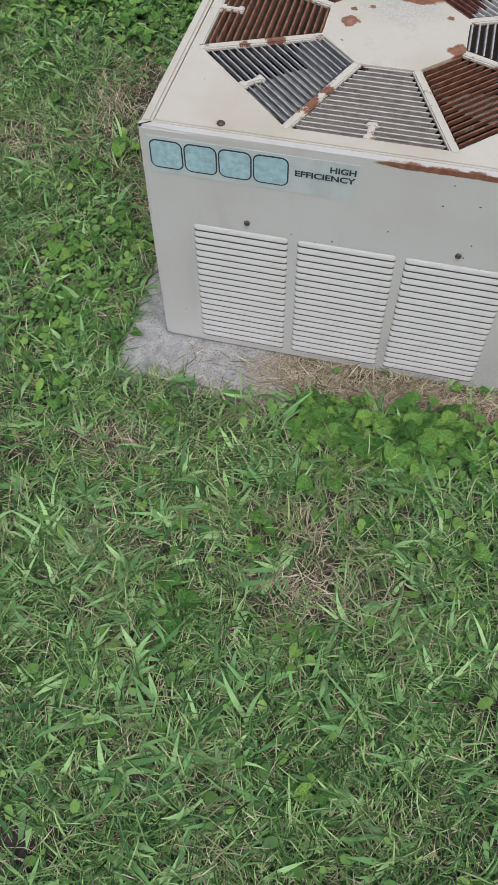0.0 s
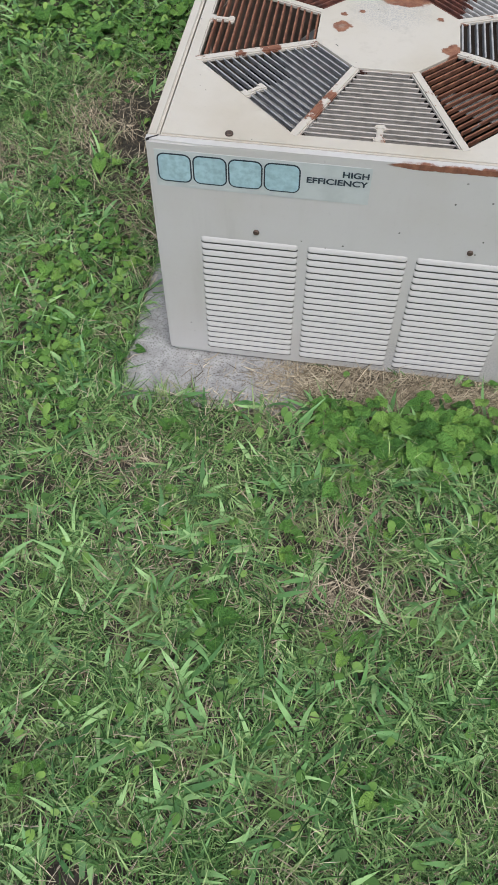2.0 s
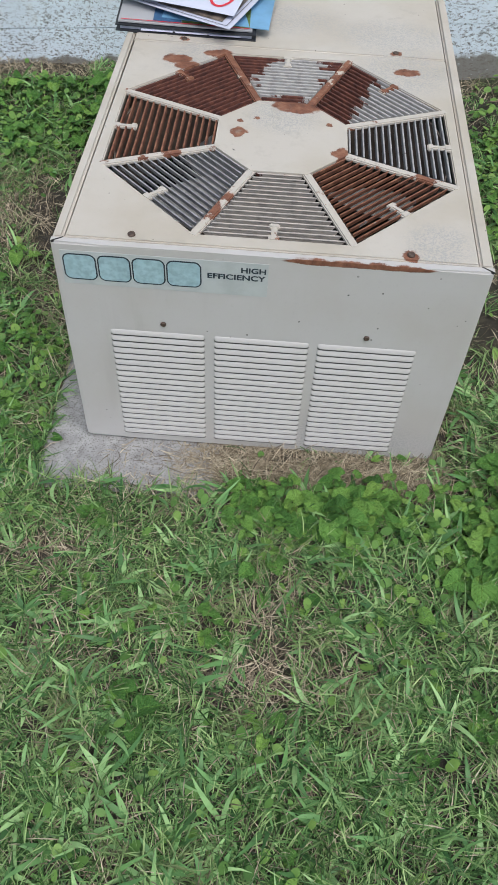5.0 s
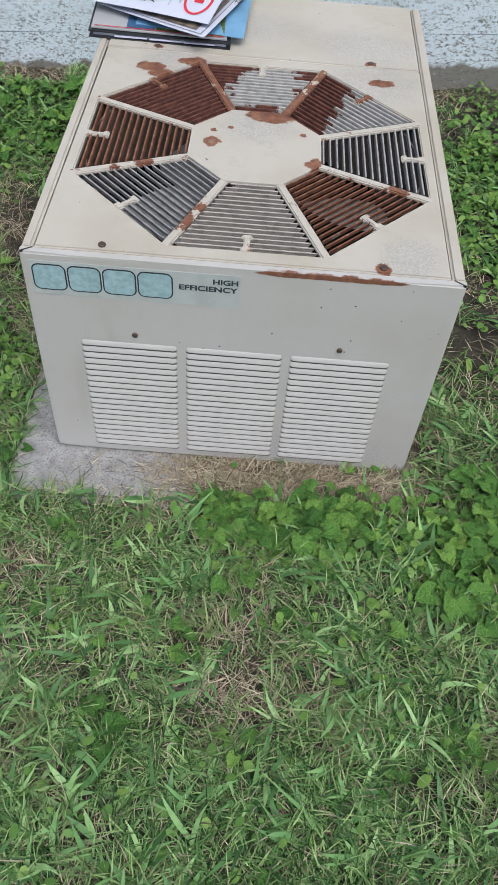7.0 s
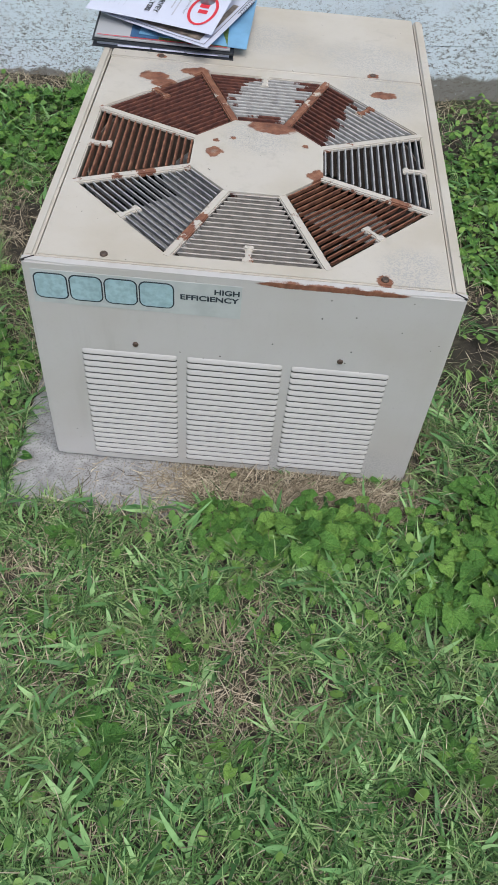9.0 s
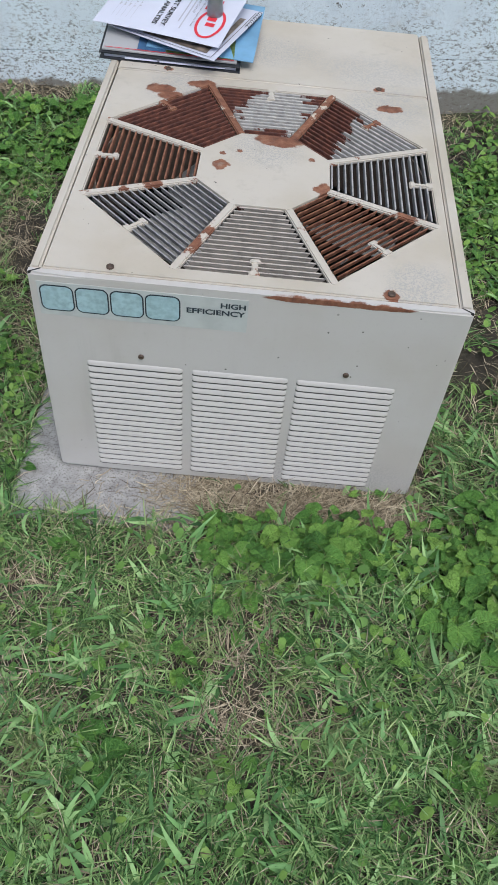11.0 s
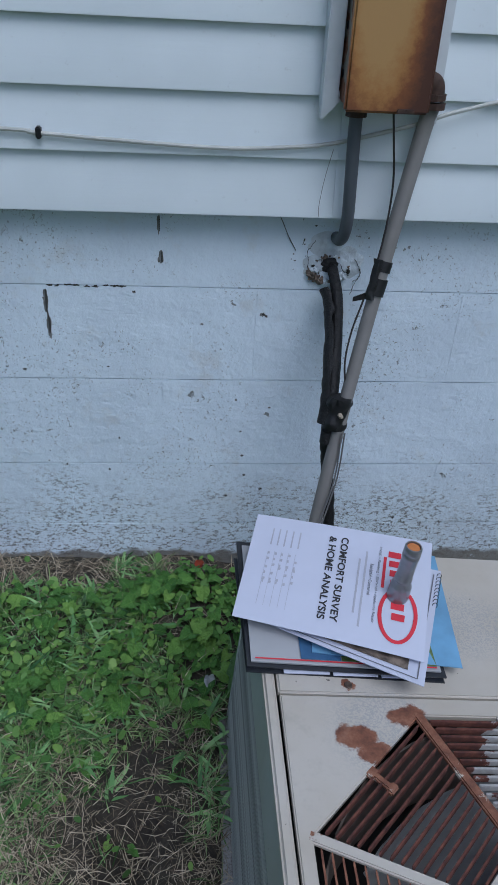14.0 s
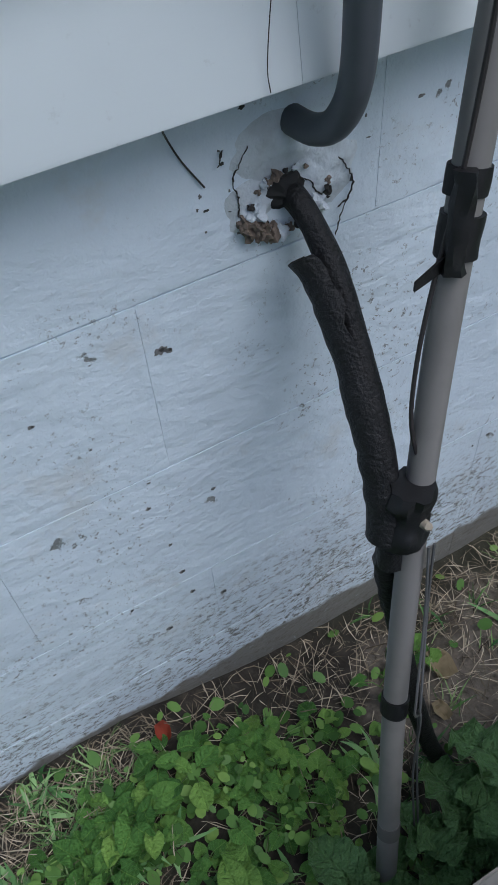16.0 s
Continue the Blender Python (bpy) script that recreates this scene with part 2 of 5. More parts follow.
def make_block_paint():
    n = Nodes("block_paint", 0.5)
    p = n.place()
    n.base = p
    streak = n.place((24, 1, 62))
    base = n.mix(n.band(n.noise(3.5, 4), 0.35, 0.7), (0.70, 0.79, 0.87), (0.62, 0.70, 0.78))
    base = n.mix(n.band(n.noise(9, 5, 0.7), 0.55, 0.72, 0, 0.5), base, (0.58, 0.60, 0.60))
    # chips and specks where the paint has gone
    warp = n.vec("ADD", p, n.vec("MULTIPLY", n.vec("SUBTRACT", n.noise(55, 5, 0.7, color=True), (0.5, 0.5, 0.5)), (0.05, 0.05, 0.05)))
    big = n.math("MULTIPLY", n.band(n.voronoi(9, warp), 0.045, 0.075, 1, 0), n.band(n.noise(6, 2), 0.40, 0.46))
    speck = n.math("MULTIPLY", n.band(n.voronoi(40, warp), 0.10, 0.15, 1, 0), n.band(n.noise(5, 3), 0.52, 0.58))
    speck = n.math("MAXIMUM", big, speck)
    fine = n.math("MULTIPLY", n.band(n.noise(170, 5, 0.75), 0.59, 0.63), n.band(n.noise(5, 4, 0.6), 0.44, 0.60))
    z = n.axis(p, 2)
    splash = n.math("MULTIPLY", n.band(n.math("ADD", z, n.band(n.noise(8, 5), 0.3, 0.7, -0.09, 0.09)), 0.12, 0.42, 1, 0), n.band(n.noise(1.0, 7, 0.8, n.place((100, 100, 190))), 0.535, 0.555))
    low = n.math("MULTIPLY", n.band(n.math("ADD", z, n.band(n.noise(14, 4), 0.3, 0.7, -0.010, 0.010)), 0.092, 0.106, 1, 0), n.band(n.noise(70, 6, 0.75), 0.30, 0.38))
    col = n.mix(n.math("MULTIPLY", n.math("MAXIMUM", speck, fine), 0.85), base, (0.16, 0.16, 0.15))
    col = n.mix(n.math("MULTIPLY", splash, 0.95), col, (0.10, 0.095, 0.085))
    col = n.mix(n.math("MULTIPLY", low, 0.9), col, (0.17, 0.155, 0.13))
    n.bump(n.math("MULTIPLY", n.noise(1.0, 5, 0.65, streak), n.band(n.noise(4, 3), 0.35, 0.65, 0.25, 1.0)), 0.45, 0.005)
    n.bump(n.noise(26, 5, 0.65), 0.6, 0.008)
    n.bump(n.noise(140, 5, 0.7), 0.35, 0.0015)
    n.bump(n.math("MULTIPLY", speck, -1.0), 0.6, 0.003)
    return n.done(col)


def make_siding():
    n = Nodes("siding_paint", 0.42)
    n.base = n.place()
    grain = n.noise(1.0, 6, 0.7, n.place((5, 1, 130)))
    base = n.mix(n.band(n.noise(2.5, 4), 0.35, 0.7), (0.78, 0.84, 0.87), (0.70, 0.76, 0.79))
    fleck = n.math("MULTIPLY", n.band(n.voronoi(15, n.place((1, 1, 0.55))), 0.022, 0.034, 1, 0), n.band(n.noise(3, 2), 0.42, 0.46))
    col = n.mix(n.math("MULTIPLY", fleck, 0.9), base, (0.06, 0.06, 0.055))
    col = n.mix(n.band(n.noise(60, 5, 0.7), 0.62, 0.75, 0, 0.35), col, (0.5, 0.52, 0.52))
    n.bump(grain, 0.22, 0.0015)
    return n.done(col)


def make_leaf(name, a, b, c, rough=0.45, island=True, straw=False):
    n = Nodes(name, rough, 0.0, 0.2)
    col = n.ramp(n.random(island), [(0.0, a), (0.5, b), (1.0, c)])
    col = n.mix(n.band(n.noise(45, 3), 0.4, 0.7, 0, 0.35), col, tuple(x * 0.6 for x in b))
    col = n.mix(n.band(n.noise(7, 4, 0.6, n.place()), 0.50, 0.68, 0, 0.45), col, (0.25, 0.26, 0.13) if straw else tuple(x * 0.8 for x in b))
    n.bump(n.noise(110, 5, 0.65), 0.35, 0.002)
    if not island:
        # midrib and slanting side veins of a leaf one unit long
        o = n.tc.outputs["Object"]
        off = n.math("ABSOLUTE", n.axis(o, 1))
        wave = n.math("SINE", n.math("MULTIPLY", n.math("SUBTRACT", n.axis(o, 0), n.math("MULTIPLY", off, 0.75)), 34.0))
        vein = n.math("MAXIMUM", n.band(wave, 0.80, 1.0, 0, 0.55), n.band(off, 0.008, 0.035, 1, 0))
        col = n.mix(n.math("MULTIPLY", vein, 0.35), col, tuple(min(1.0, x * 1.25) for x in c))
        n.bump(n.math("MULTIPLY", vein, -1.0), 0.7, 0.05)
        n.bump(n.noise(7, 3, 0.6, n.tc.outputs["Object"]), 0.5, 0.08)
    mat = n.done(col)
    # thin leaves let some light through
    tr = n.t.nodes.new("ShaderNodeBsdfTranslucent")
    mixer = n.t.nodes.new("ShaderNodeMixShader")
    mixer.inputs[0].default_value = 0.10
    n.t.links.new(col, tr.inputs["Color"])
    n.t.links.new(n.bsdf.outputs[0], mixer.inputs[1])
    n.t.links.new(tr.outputs[0], mixer.inputs[2])
    n.t.links.new(mixer.outputs[0], n.t.nodes["Material Output"].inputs["Surface"])
    return mat


def make_soil():
    n = Nodes("soil", 0.95)
    col = n.ramp(n.noise(28, 8, 0.7), [(0.3, (0.014, 0.012, 0.009)), (0.55, (0.046, 0.038, 0.030)), (0.8, (0.13, 0.107, 0.082))])
    col = n.mix(n.band(n.noise(3, 3), 0.4, 0.65, 0, 0.5), col, (0.06, 0.062, 0.035))
    turf = n.ramp(n.noise(9, 8, 0.75), [(0.3, (0.035, 0.065, 0.02)), (0.55, (0.09, 0.16, 0.05)), (0.8, (0.19, 0.24, 0.10))])
    dry = n.band(n.math("ADD", n.vec("DISTANCE", n.vec("MULTIPLY", n.place(), (1, 2, 0)), (0.50, 2.42, 0.0)), n.band(n.noise(12, 4), 0.3, 0.7, -0.08, 0.08)), 0.22, 0.34, 0.75, 0)
    col = n.mix(dry, col, n.ramp(n.noise(40, 7, 0.7), [(0.3, (0.11, 0.09, 0.072)), (0.55, (0.25, 0.21, 0.17)), (0.8, (0.38, 0.325, 0.26))]))
    far = n.band(n.vec("DISTANCE", n.place(), (0.12, 0.15, 0.0)), 1.25, 2.2)
    col = n.mix(far, col, turf)
    n.bump(n.noise(50, 8, 0.75), 0.9, 0.012)
    n.bump(n.voronoi(45), 0.4, 0.006)
    return n.done(col)


def make_concrete():
    n = Nodes("slab_concrete", 0.9)
    col = n.ramp(n.noise(30, 8, 0.7), [(0.3, (0.19, 0.187, 0.185)), (0.5, (0.31, 0.307, 0.305)), (0.72, (0.43, 0.425, 0.42))])
    col = n.mix(n.band(n.noise(300, 2), 0.54, 0.62, 0, 0.75), col, (0.13, 0.12, 0.11))
    n.bump(n.noise(180, 6, 0.7), 0.6, 0.003)
    return n.done(col)


MAT_FRONT = painted_metal("front_enamel", (0.50, 0.487, 0.482), chips=0.05, jag=0.007, dirt=0.4, bare=[((0.5, 0.0, 0.03), 0.10, (0.4, 1, 1))],
                          spots=[((x, 0.0, 0.4655), 0.0056, (0.10, 0.5, 1.0)) for x in (0.41, 0.455, 0.50, 0.54)])
MAT_TOP = painted_metal("top_enamel", CREAM, chips=0.05, dirt=0.7, jag=0.035, spots=[
    ((0.118, 0.612, 0.47), 0.022, (0.7, 1, 1)), ((0.145, 0.588, 0.47), 0.018, (0.6, 1, 1)), ((0.581, 0.618, 0.47), 0.017, (0.55, 1, 1)),
    ((0.565, 0.697, 0.47), 0.012, (1, 1, 1)), ((0.122, 0.697, 0.47), 0.011, (1, 1, 1)), ((0.554, 0.029, 0.47), 0.016, (1, 1, 1)),
    ((0.20, 0.646, 0.47), 0.020, (0.6, 1, 1))],
    bare=[((0.16, 0.62, 0.47), 0.10, (1, 1, 1)), ((0.58, 0.62, 0.47), 0.12, (1, 1, 1)), ((0.56, 0.775, 0.47), 0.10, (0.6, 1, 1)), ((0.3, 0.83, 0.47), 0.10, (0.5, 1, 1)), ((0.60, 0.06, 0.47), 0.07, (1, 1, 1))])
MAT_HUB = painted_metal("hub_enamel", CREAM, chips=0.08, dirt=0.7, jag=0.03, spots=[
    ((0.262, 0.350, 0.47), 0.017, (1, 1, 1)), ((0.365, 0.450, 0.47), 0.028, (0.55, 1.2, 1)), ((0.262, 0.388, 0.47), 0.008, (1, 1, 1)), ((0.290, 0.402, 0.47), 0.007, (1, 1, 1)),
    ((0.448, 0.300, 0.47), 0.020, (1, 1, 1)), ((0.425, 0.395, 0.47), 0.008, (1, 1, 1)), ((0.455, 0.27, 0.47), 0.02, (1, 1, 1))],
    bare=[((0.34, 0.42, 0.47), 0.09, (1, 1, 1))])
MAT_SPOKE_RUST = painted_metal("spoke_rusty", (0.5, 0.45, 0.38), speckle=1.3)
MAT_SPOKE = painted_metal("spoke_enamel", CREAM, speckle=0.55)
MAT_SIDE = painted_metal("side_enamel", (0.43, 0.46, 0.43), chips=0.05, dirt=0.6)
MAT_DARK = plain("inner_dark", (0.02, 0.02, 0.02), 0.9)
# grey for the shade painted under the louvre hoods; the panel has no opening there
MAT_LOUVRE_SHADE = plain("louvre_shade", (0.10, 0.093, 0.088), 0.9)
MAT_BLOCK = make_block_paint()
MAT_SIDING = make_siding()
MAT_SOIL = make_soil()
MAT_CONCRETE = make_concrete()
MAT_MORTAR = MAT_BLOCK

# ---- ground ----
def ground_z(x, y):
    """Height of the soil: rises to the house, dips round the sunken side of the unit."""
    x, y = np.asarray(x, float), np.asarray(y, float)
    z = (0.096 - 0.062 * ease(x, -0.15, 0.25)) * ease(y, 0.25, 1.40) - 0.008
    out = np.maximum(np.maximum(np.maximum(-x, x - 0.68), np.maximum(-0.0 - y, y - 1.0)), 0)
    z = z - 0.034 * ease(x, 0.05, 0.68) * np.exp(-(out / 0.13) ** 2) * (1 - ease(y, 0.2, 0.9))
    z = z - 0.045 * np.exp(-(((x + 0.172) / 0.05) ** 2 + ((y - 0.735) / 0.075) ** 2) ** 1.5)
    z = z + 0.006 * np.sin(x * 7.3 + 1.0) * np.sin(y * 6.1 + 0.4) + 0.004 * np.sin(x * 17 + y * 11)
    top = 0.0058 - 0.0745 * np.clip(x, -0.085, 0.72)
    on = (x > -0.10) & (x < 0.73) & (y > -0.13) & (y < 1.04)
    shown = ((x < 0.27) & (y < 0.02)) | ((x < 0.02) & (y < 0.66)) | ((x > -0.01) & (x < 0.69) & (y > 0) & (y < 1.0))
    z = np.where(on & ~shown, np.maximum(z, top + 0.004), z)
    return np.where(on & shown, np.minimum(z, top - 0.022), z)


def build_ground():
    def axis(lo, hi, a, b, step, far):
        mid = np.arange(a, b + step / 2, step)
        left = a - np.geomspace(step, a - lo, far)
        right = b + np.geomspace(step, hi - b, far)
        return np.concatenate([left[::-1], mid, right])
    xs, ys = axis(-600, 600, -1.4, 1.7, 0.0125, 24), axis(-600, 600, -1.3, 1.6, 0.0125, 24)
    gx, gy = np.meshgrid(xs, ys)
    near = np.exp(-((np.hypot(gx - 0.2, gy - 0.2) / 3.0) ** 4))
    gz = ground_z(gx, gy) * near
    lump = np.array([noise.fractal(Vector((a * 22, b * 22, 0)), 0.8, 2.0, 4) for a, b in zip(gx.ravel(), gy.ravel())]).reshape(gx.shape)
    gz = gz + 0.0045 * lump * near
    nx, ny = len(xs), len(ys)
    verts = np.stack([gx, gy, gz], -1).reshape(-1, 3)
    i = np.arange(ny - 1)[:, None] * nx + np.arange(nx - 1)
    faces = np.stack([i, i + 1, i + nx + 1, i + nx], -1).reshape(-1, 4)
    mesh = bpy.data.meshes.new("ground")
    mesh.from_pydata(verts.tolist(), [], faces.tolist())
    for p in mesh.polygons:
        p.use_smooth = True
    ob = link_mesh("ground", mesh, MAT_SOIL)
    tagged(ob, "bare brown soil under the grass beside the house", "ground", kind="structure")


build_ground()

# concrete slab under the unit
bm = bmesh.new()
box(bm, -0.085, 0.72, -0.115, 1.03, -0.085, -0.004, 0.008)
slab = part("slab", bm, MAT_CONCRETE)
slab.matrix_world = AC_POSE
tagged(slab, "weathered grey concrete slab sunk into the lawn", "slab")

# ---- house wall ----
WALL_Y = 1.425
COURSES = [(-0.03, 0.188, 0.09), (0.188, 0.362, 0.09), (0.362, 0.579, -0.125), (0.579, 0.787, 0.067), (0.787, 0.965, -0.126)]


def block_mesh(length, height):
    bm = bmesh.new()
    box(bm, 0, length, 0, 0.19, 0, height)
    lips = [e for e in bm.edges if all(v.co.y < 0.001 and v.co.z < 0.001 for v in e.verts) and abs(e.verts[0].co.x - e.verts[1].co.x) > 0.1]
    bmesh.ops.bevel(bm, geom=lips, offset=0.0012, segments=2, affect="EDGES", profile=0.5)
    bmesh.ops.subdivide_edges(bm, edges=[e for e in bm.edges if abs(e.verts[0].co.x - e.verts[1].co.x) > 0.1], cuts=14)
    # brushed-over joints waver
    for v in bm.verts:
        if 0.001 < v.co.x < length - 0.001:
            v.co.z += 0.0007 * noise.noise(Vector((v.co.x * 38, 0.0 if v.co.z < height / 2 else 5.0, height)))
    mesh = bpy.data.meshes.new("block")
    bm.to_mesh(mesh)
    bm.free()
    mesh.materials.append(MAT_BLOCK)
    return mesh


def build_wall():
    bm = bmesh.new()
    box(bm, -5, 5, WALL_Y + 0.0050, WALL_Y + 0.2, -0.3, 0.97)
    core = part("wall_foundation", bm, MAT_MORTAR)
    tagged(core, "foundation wall of concrete blocks painted pale blue white", "wall", kind="structure")
    for z0, z1, off in COURSES:
        mesh = block_mesh(0.4246, z1 - z0 - 0.0012)
        for k in range(-6, 7):
            ob = link_mesh("block", mesh, None, core)
            ob.location = (off + 0.425 * k, WALL_Y + random.uniform(-0.0002, 0.0002), z0)
    # wall behind the siding
    bm = bmesh.new()
    box(bm, -5, 5, 1.404, WALL_Y + 0.2, 0.972, 2.75)
    upper = part("wall_upper", bm, MAT_SIDING)
    tagged(upper, "house wall clad in pale blue white lap siding", "wall", kind="structure")
    prof = [(1.375, 0.0), (1.3745, 0.004), (1.391, 0.118), (1.4035, 0.118), (1.4035, 0.012), (1.388, 0.010), (1.386, 0.0)]
    for x0, x1, name in ((-5.0, 0.1928, "a"), (0.1932, 5.0, "b")):
        bm = bmesh.new()
        a = [bm.verts.new((0, y, z)) for y, z in prof]
        b = [bm.verts.new((x1 - x0, y, z)) for y, z in prof]
        bm.faces.new(a)
        bm.faces.new(b[::-1])
        for i in range(len(prof)):
            bm.faces.new((a[i], b[i], b[(i + 1) % len(prof)], a[(i + 1) % len(prof)]))
        mesh = None
        for r in range(17):
            if mesh is None:
                ob = part("siding_board", bm, MAT_SIDING, upper)
                mesh = ob.data
            else:
                ob = link_mesh("siding_board", mesh, None, upper)
            ob.location = (x0, 0.0, 0.947 + 0.1042 * r)


def build_wear():
    """Open joints and patches where the paint has fallen off the blocks."""
    wall = bpy.data.objects["wall_foundation"]
    bare_block = plain("bare_block", (0.22, 0.222, 0.22), 0.95, 0, 0.5, 120, 0.6)
    gap = plain("open_joint", (0.05, 0.05, 0.048), 0.95)
    rng = random.Random(4)

    def flake(name, x, z, rx, rz, material, proud=0.0006):
        bm = bmesh.new()
        seed = rng.uniform(0, 50)
        loop = []
        for k in range(22):
            t = 2 * math.pi * k / 22
            e = 1 + 0.75 * noise.noise(Vector((math.cos(t) * 1.6 + seed, math.sin(t) * 1.6, seed))) + 0.3 * noise.noise(Vector((math.cos(t) * 5, math.sin(t) * 5, seed)))
            loop.append((x + rx * e * math.cos(t), z + rz * e * math.sin(t)))
        a = [bm.verts.new((p, WALL_Y - proud, q)) for p, q in loop]
        b = [bm.verts.new((p, WALL_Y + 0.004, q)) for p, q in loop]
        bm.faces.new(a)
        for k in range(22):
            bm.faces.new((a[k], a[(k + 1) % 22], b[(k + 1) % 22], b[k]))
        part(name, bm, material, wall, smooth=False)

    for x, z, rx, rz in ((-0.354, 0.752, 0.0055, 0.026), (-0.352, 0.700, 0.005, 0.026), (-0.129, 0.915, 0.0025, 0.016), (-0.125, 0.845, 0.0045, 0.014)):
        flake("open_joint", x, z, rx, rz, bare_block)
        flake("open_joint", x + 0.002, z, rx * 0.45, rz * 0.8, gap, 0.0010)
    for k in range(9):
        flake("open_joint", -0.345 + 0.018 * k + rng.uniform(-0.004, 0.004), 0.786 + rng.uniform(-0.002, 0.002), rng.uniform(0.003, 0.008), 0.0016, gap)
    for x, z, r in ((0.080, 0.731, 0.009), (0.088, 0.728, 0.006), (0.034, 0.530, 0.005), (0.053, 0.384, 0.007), (-0.213, 0.317, 0.0035), (0.431, 0.203, 0.009), (-0.043, 0.708, 0.004), (0.047, 0.449, 0.004),
                    (-0.179, 0.775, 0.006), (-0.41, 0.60, 0.006), (-0.52, 0.47, 0.012), (-0.50, 0.44, 0.006), (0.62, 0.70, 0.005), (0.10, 0.29, 0.008), (0.02, 0.27, 0.007), (0.06, 0.33, 0.006)):
        flake("paint_chip", x, z, r * 0.6, r * 0.45, bare_block)
        flake("paint_chip", x + r * 0.2, z + r * 0.1, r * 0.28, r * 0.2, gap, 0.0010)
    for k in range(34):
        a, d = rng.uniform(0, 2 * math.pi), rng.uniform(0.028, 0.085)
        flake("paint_chip", 0.205 + d * math.cos(a), min(0.872 + d * 0.9 * math.sin(a), 0.94), rng.uniform(0.0005, 0.0026), rng.uniform(0.0004, 0.0016), rng.choice((gap, bare_block, bare_block)), 0.0005)
    for k in range(60):
        x, z = rng.uniform(-0.75, 0.8), rng.choice((rng.uniform(0.13, 0.93), rng.uniform(0.10, 0.35)))
        r = rng.uniform(0.0006, 0.0020)
        flake("paint_chip", x, z, r * rng.uniform(0.7, 2.0), r * rng.uniform(0.6, 1.4), rng.choice((gap, bare_block)))


build_wall()
build_wear()

# ---- air conditioner ----
W, D, H = 0.68, 0.995, 0.47
CX, CY = 0.341, 0.347
R_OUT, R_HUB = 0.302, 0.118  # to the middle of the sides


def octagon(apothem, cx=CX, cy=CY):
    r = apothem / math.cos(math.pi / 8)
    return [(cx + r * math.cos(math.radians(22.5 + 45 * k)), cy + r * math.sin(math.radians(22.5 + 45 * k))) for k in range(8)]


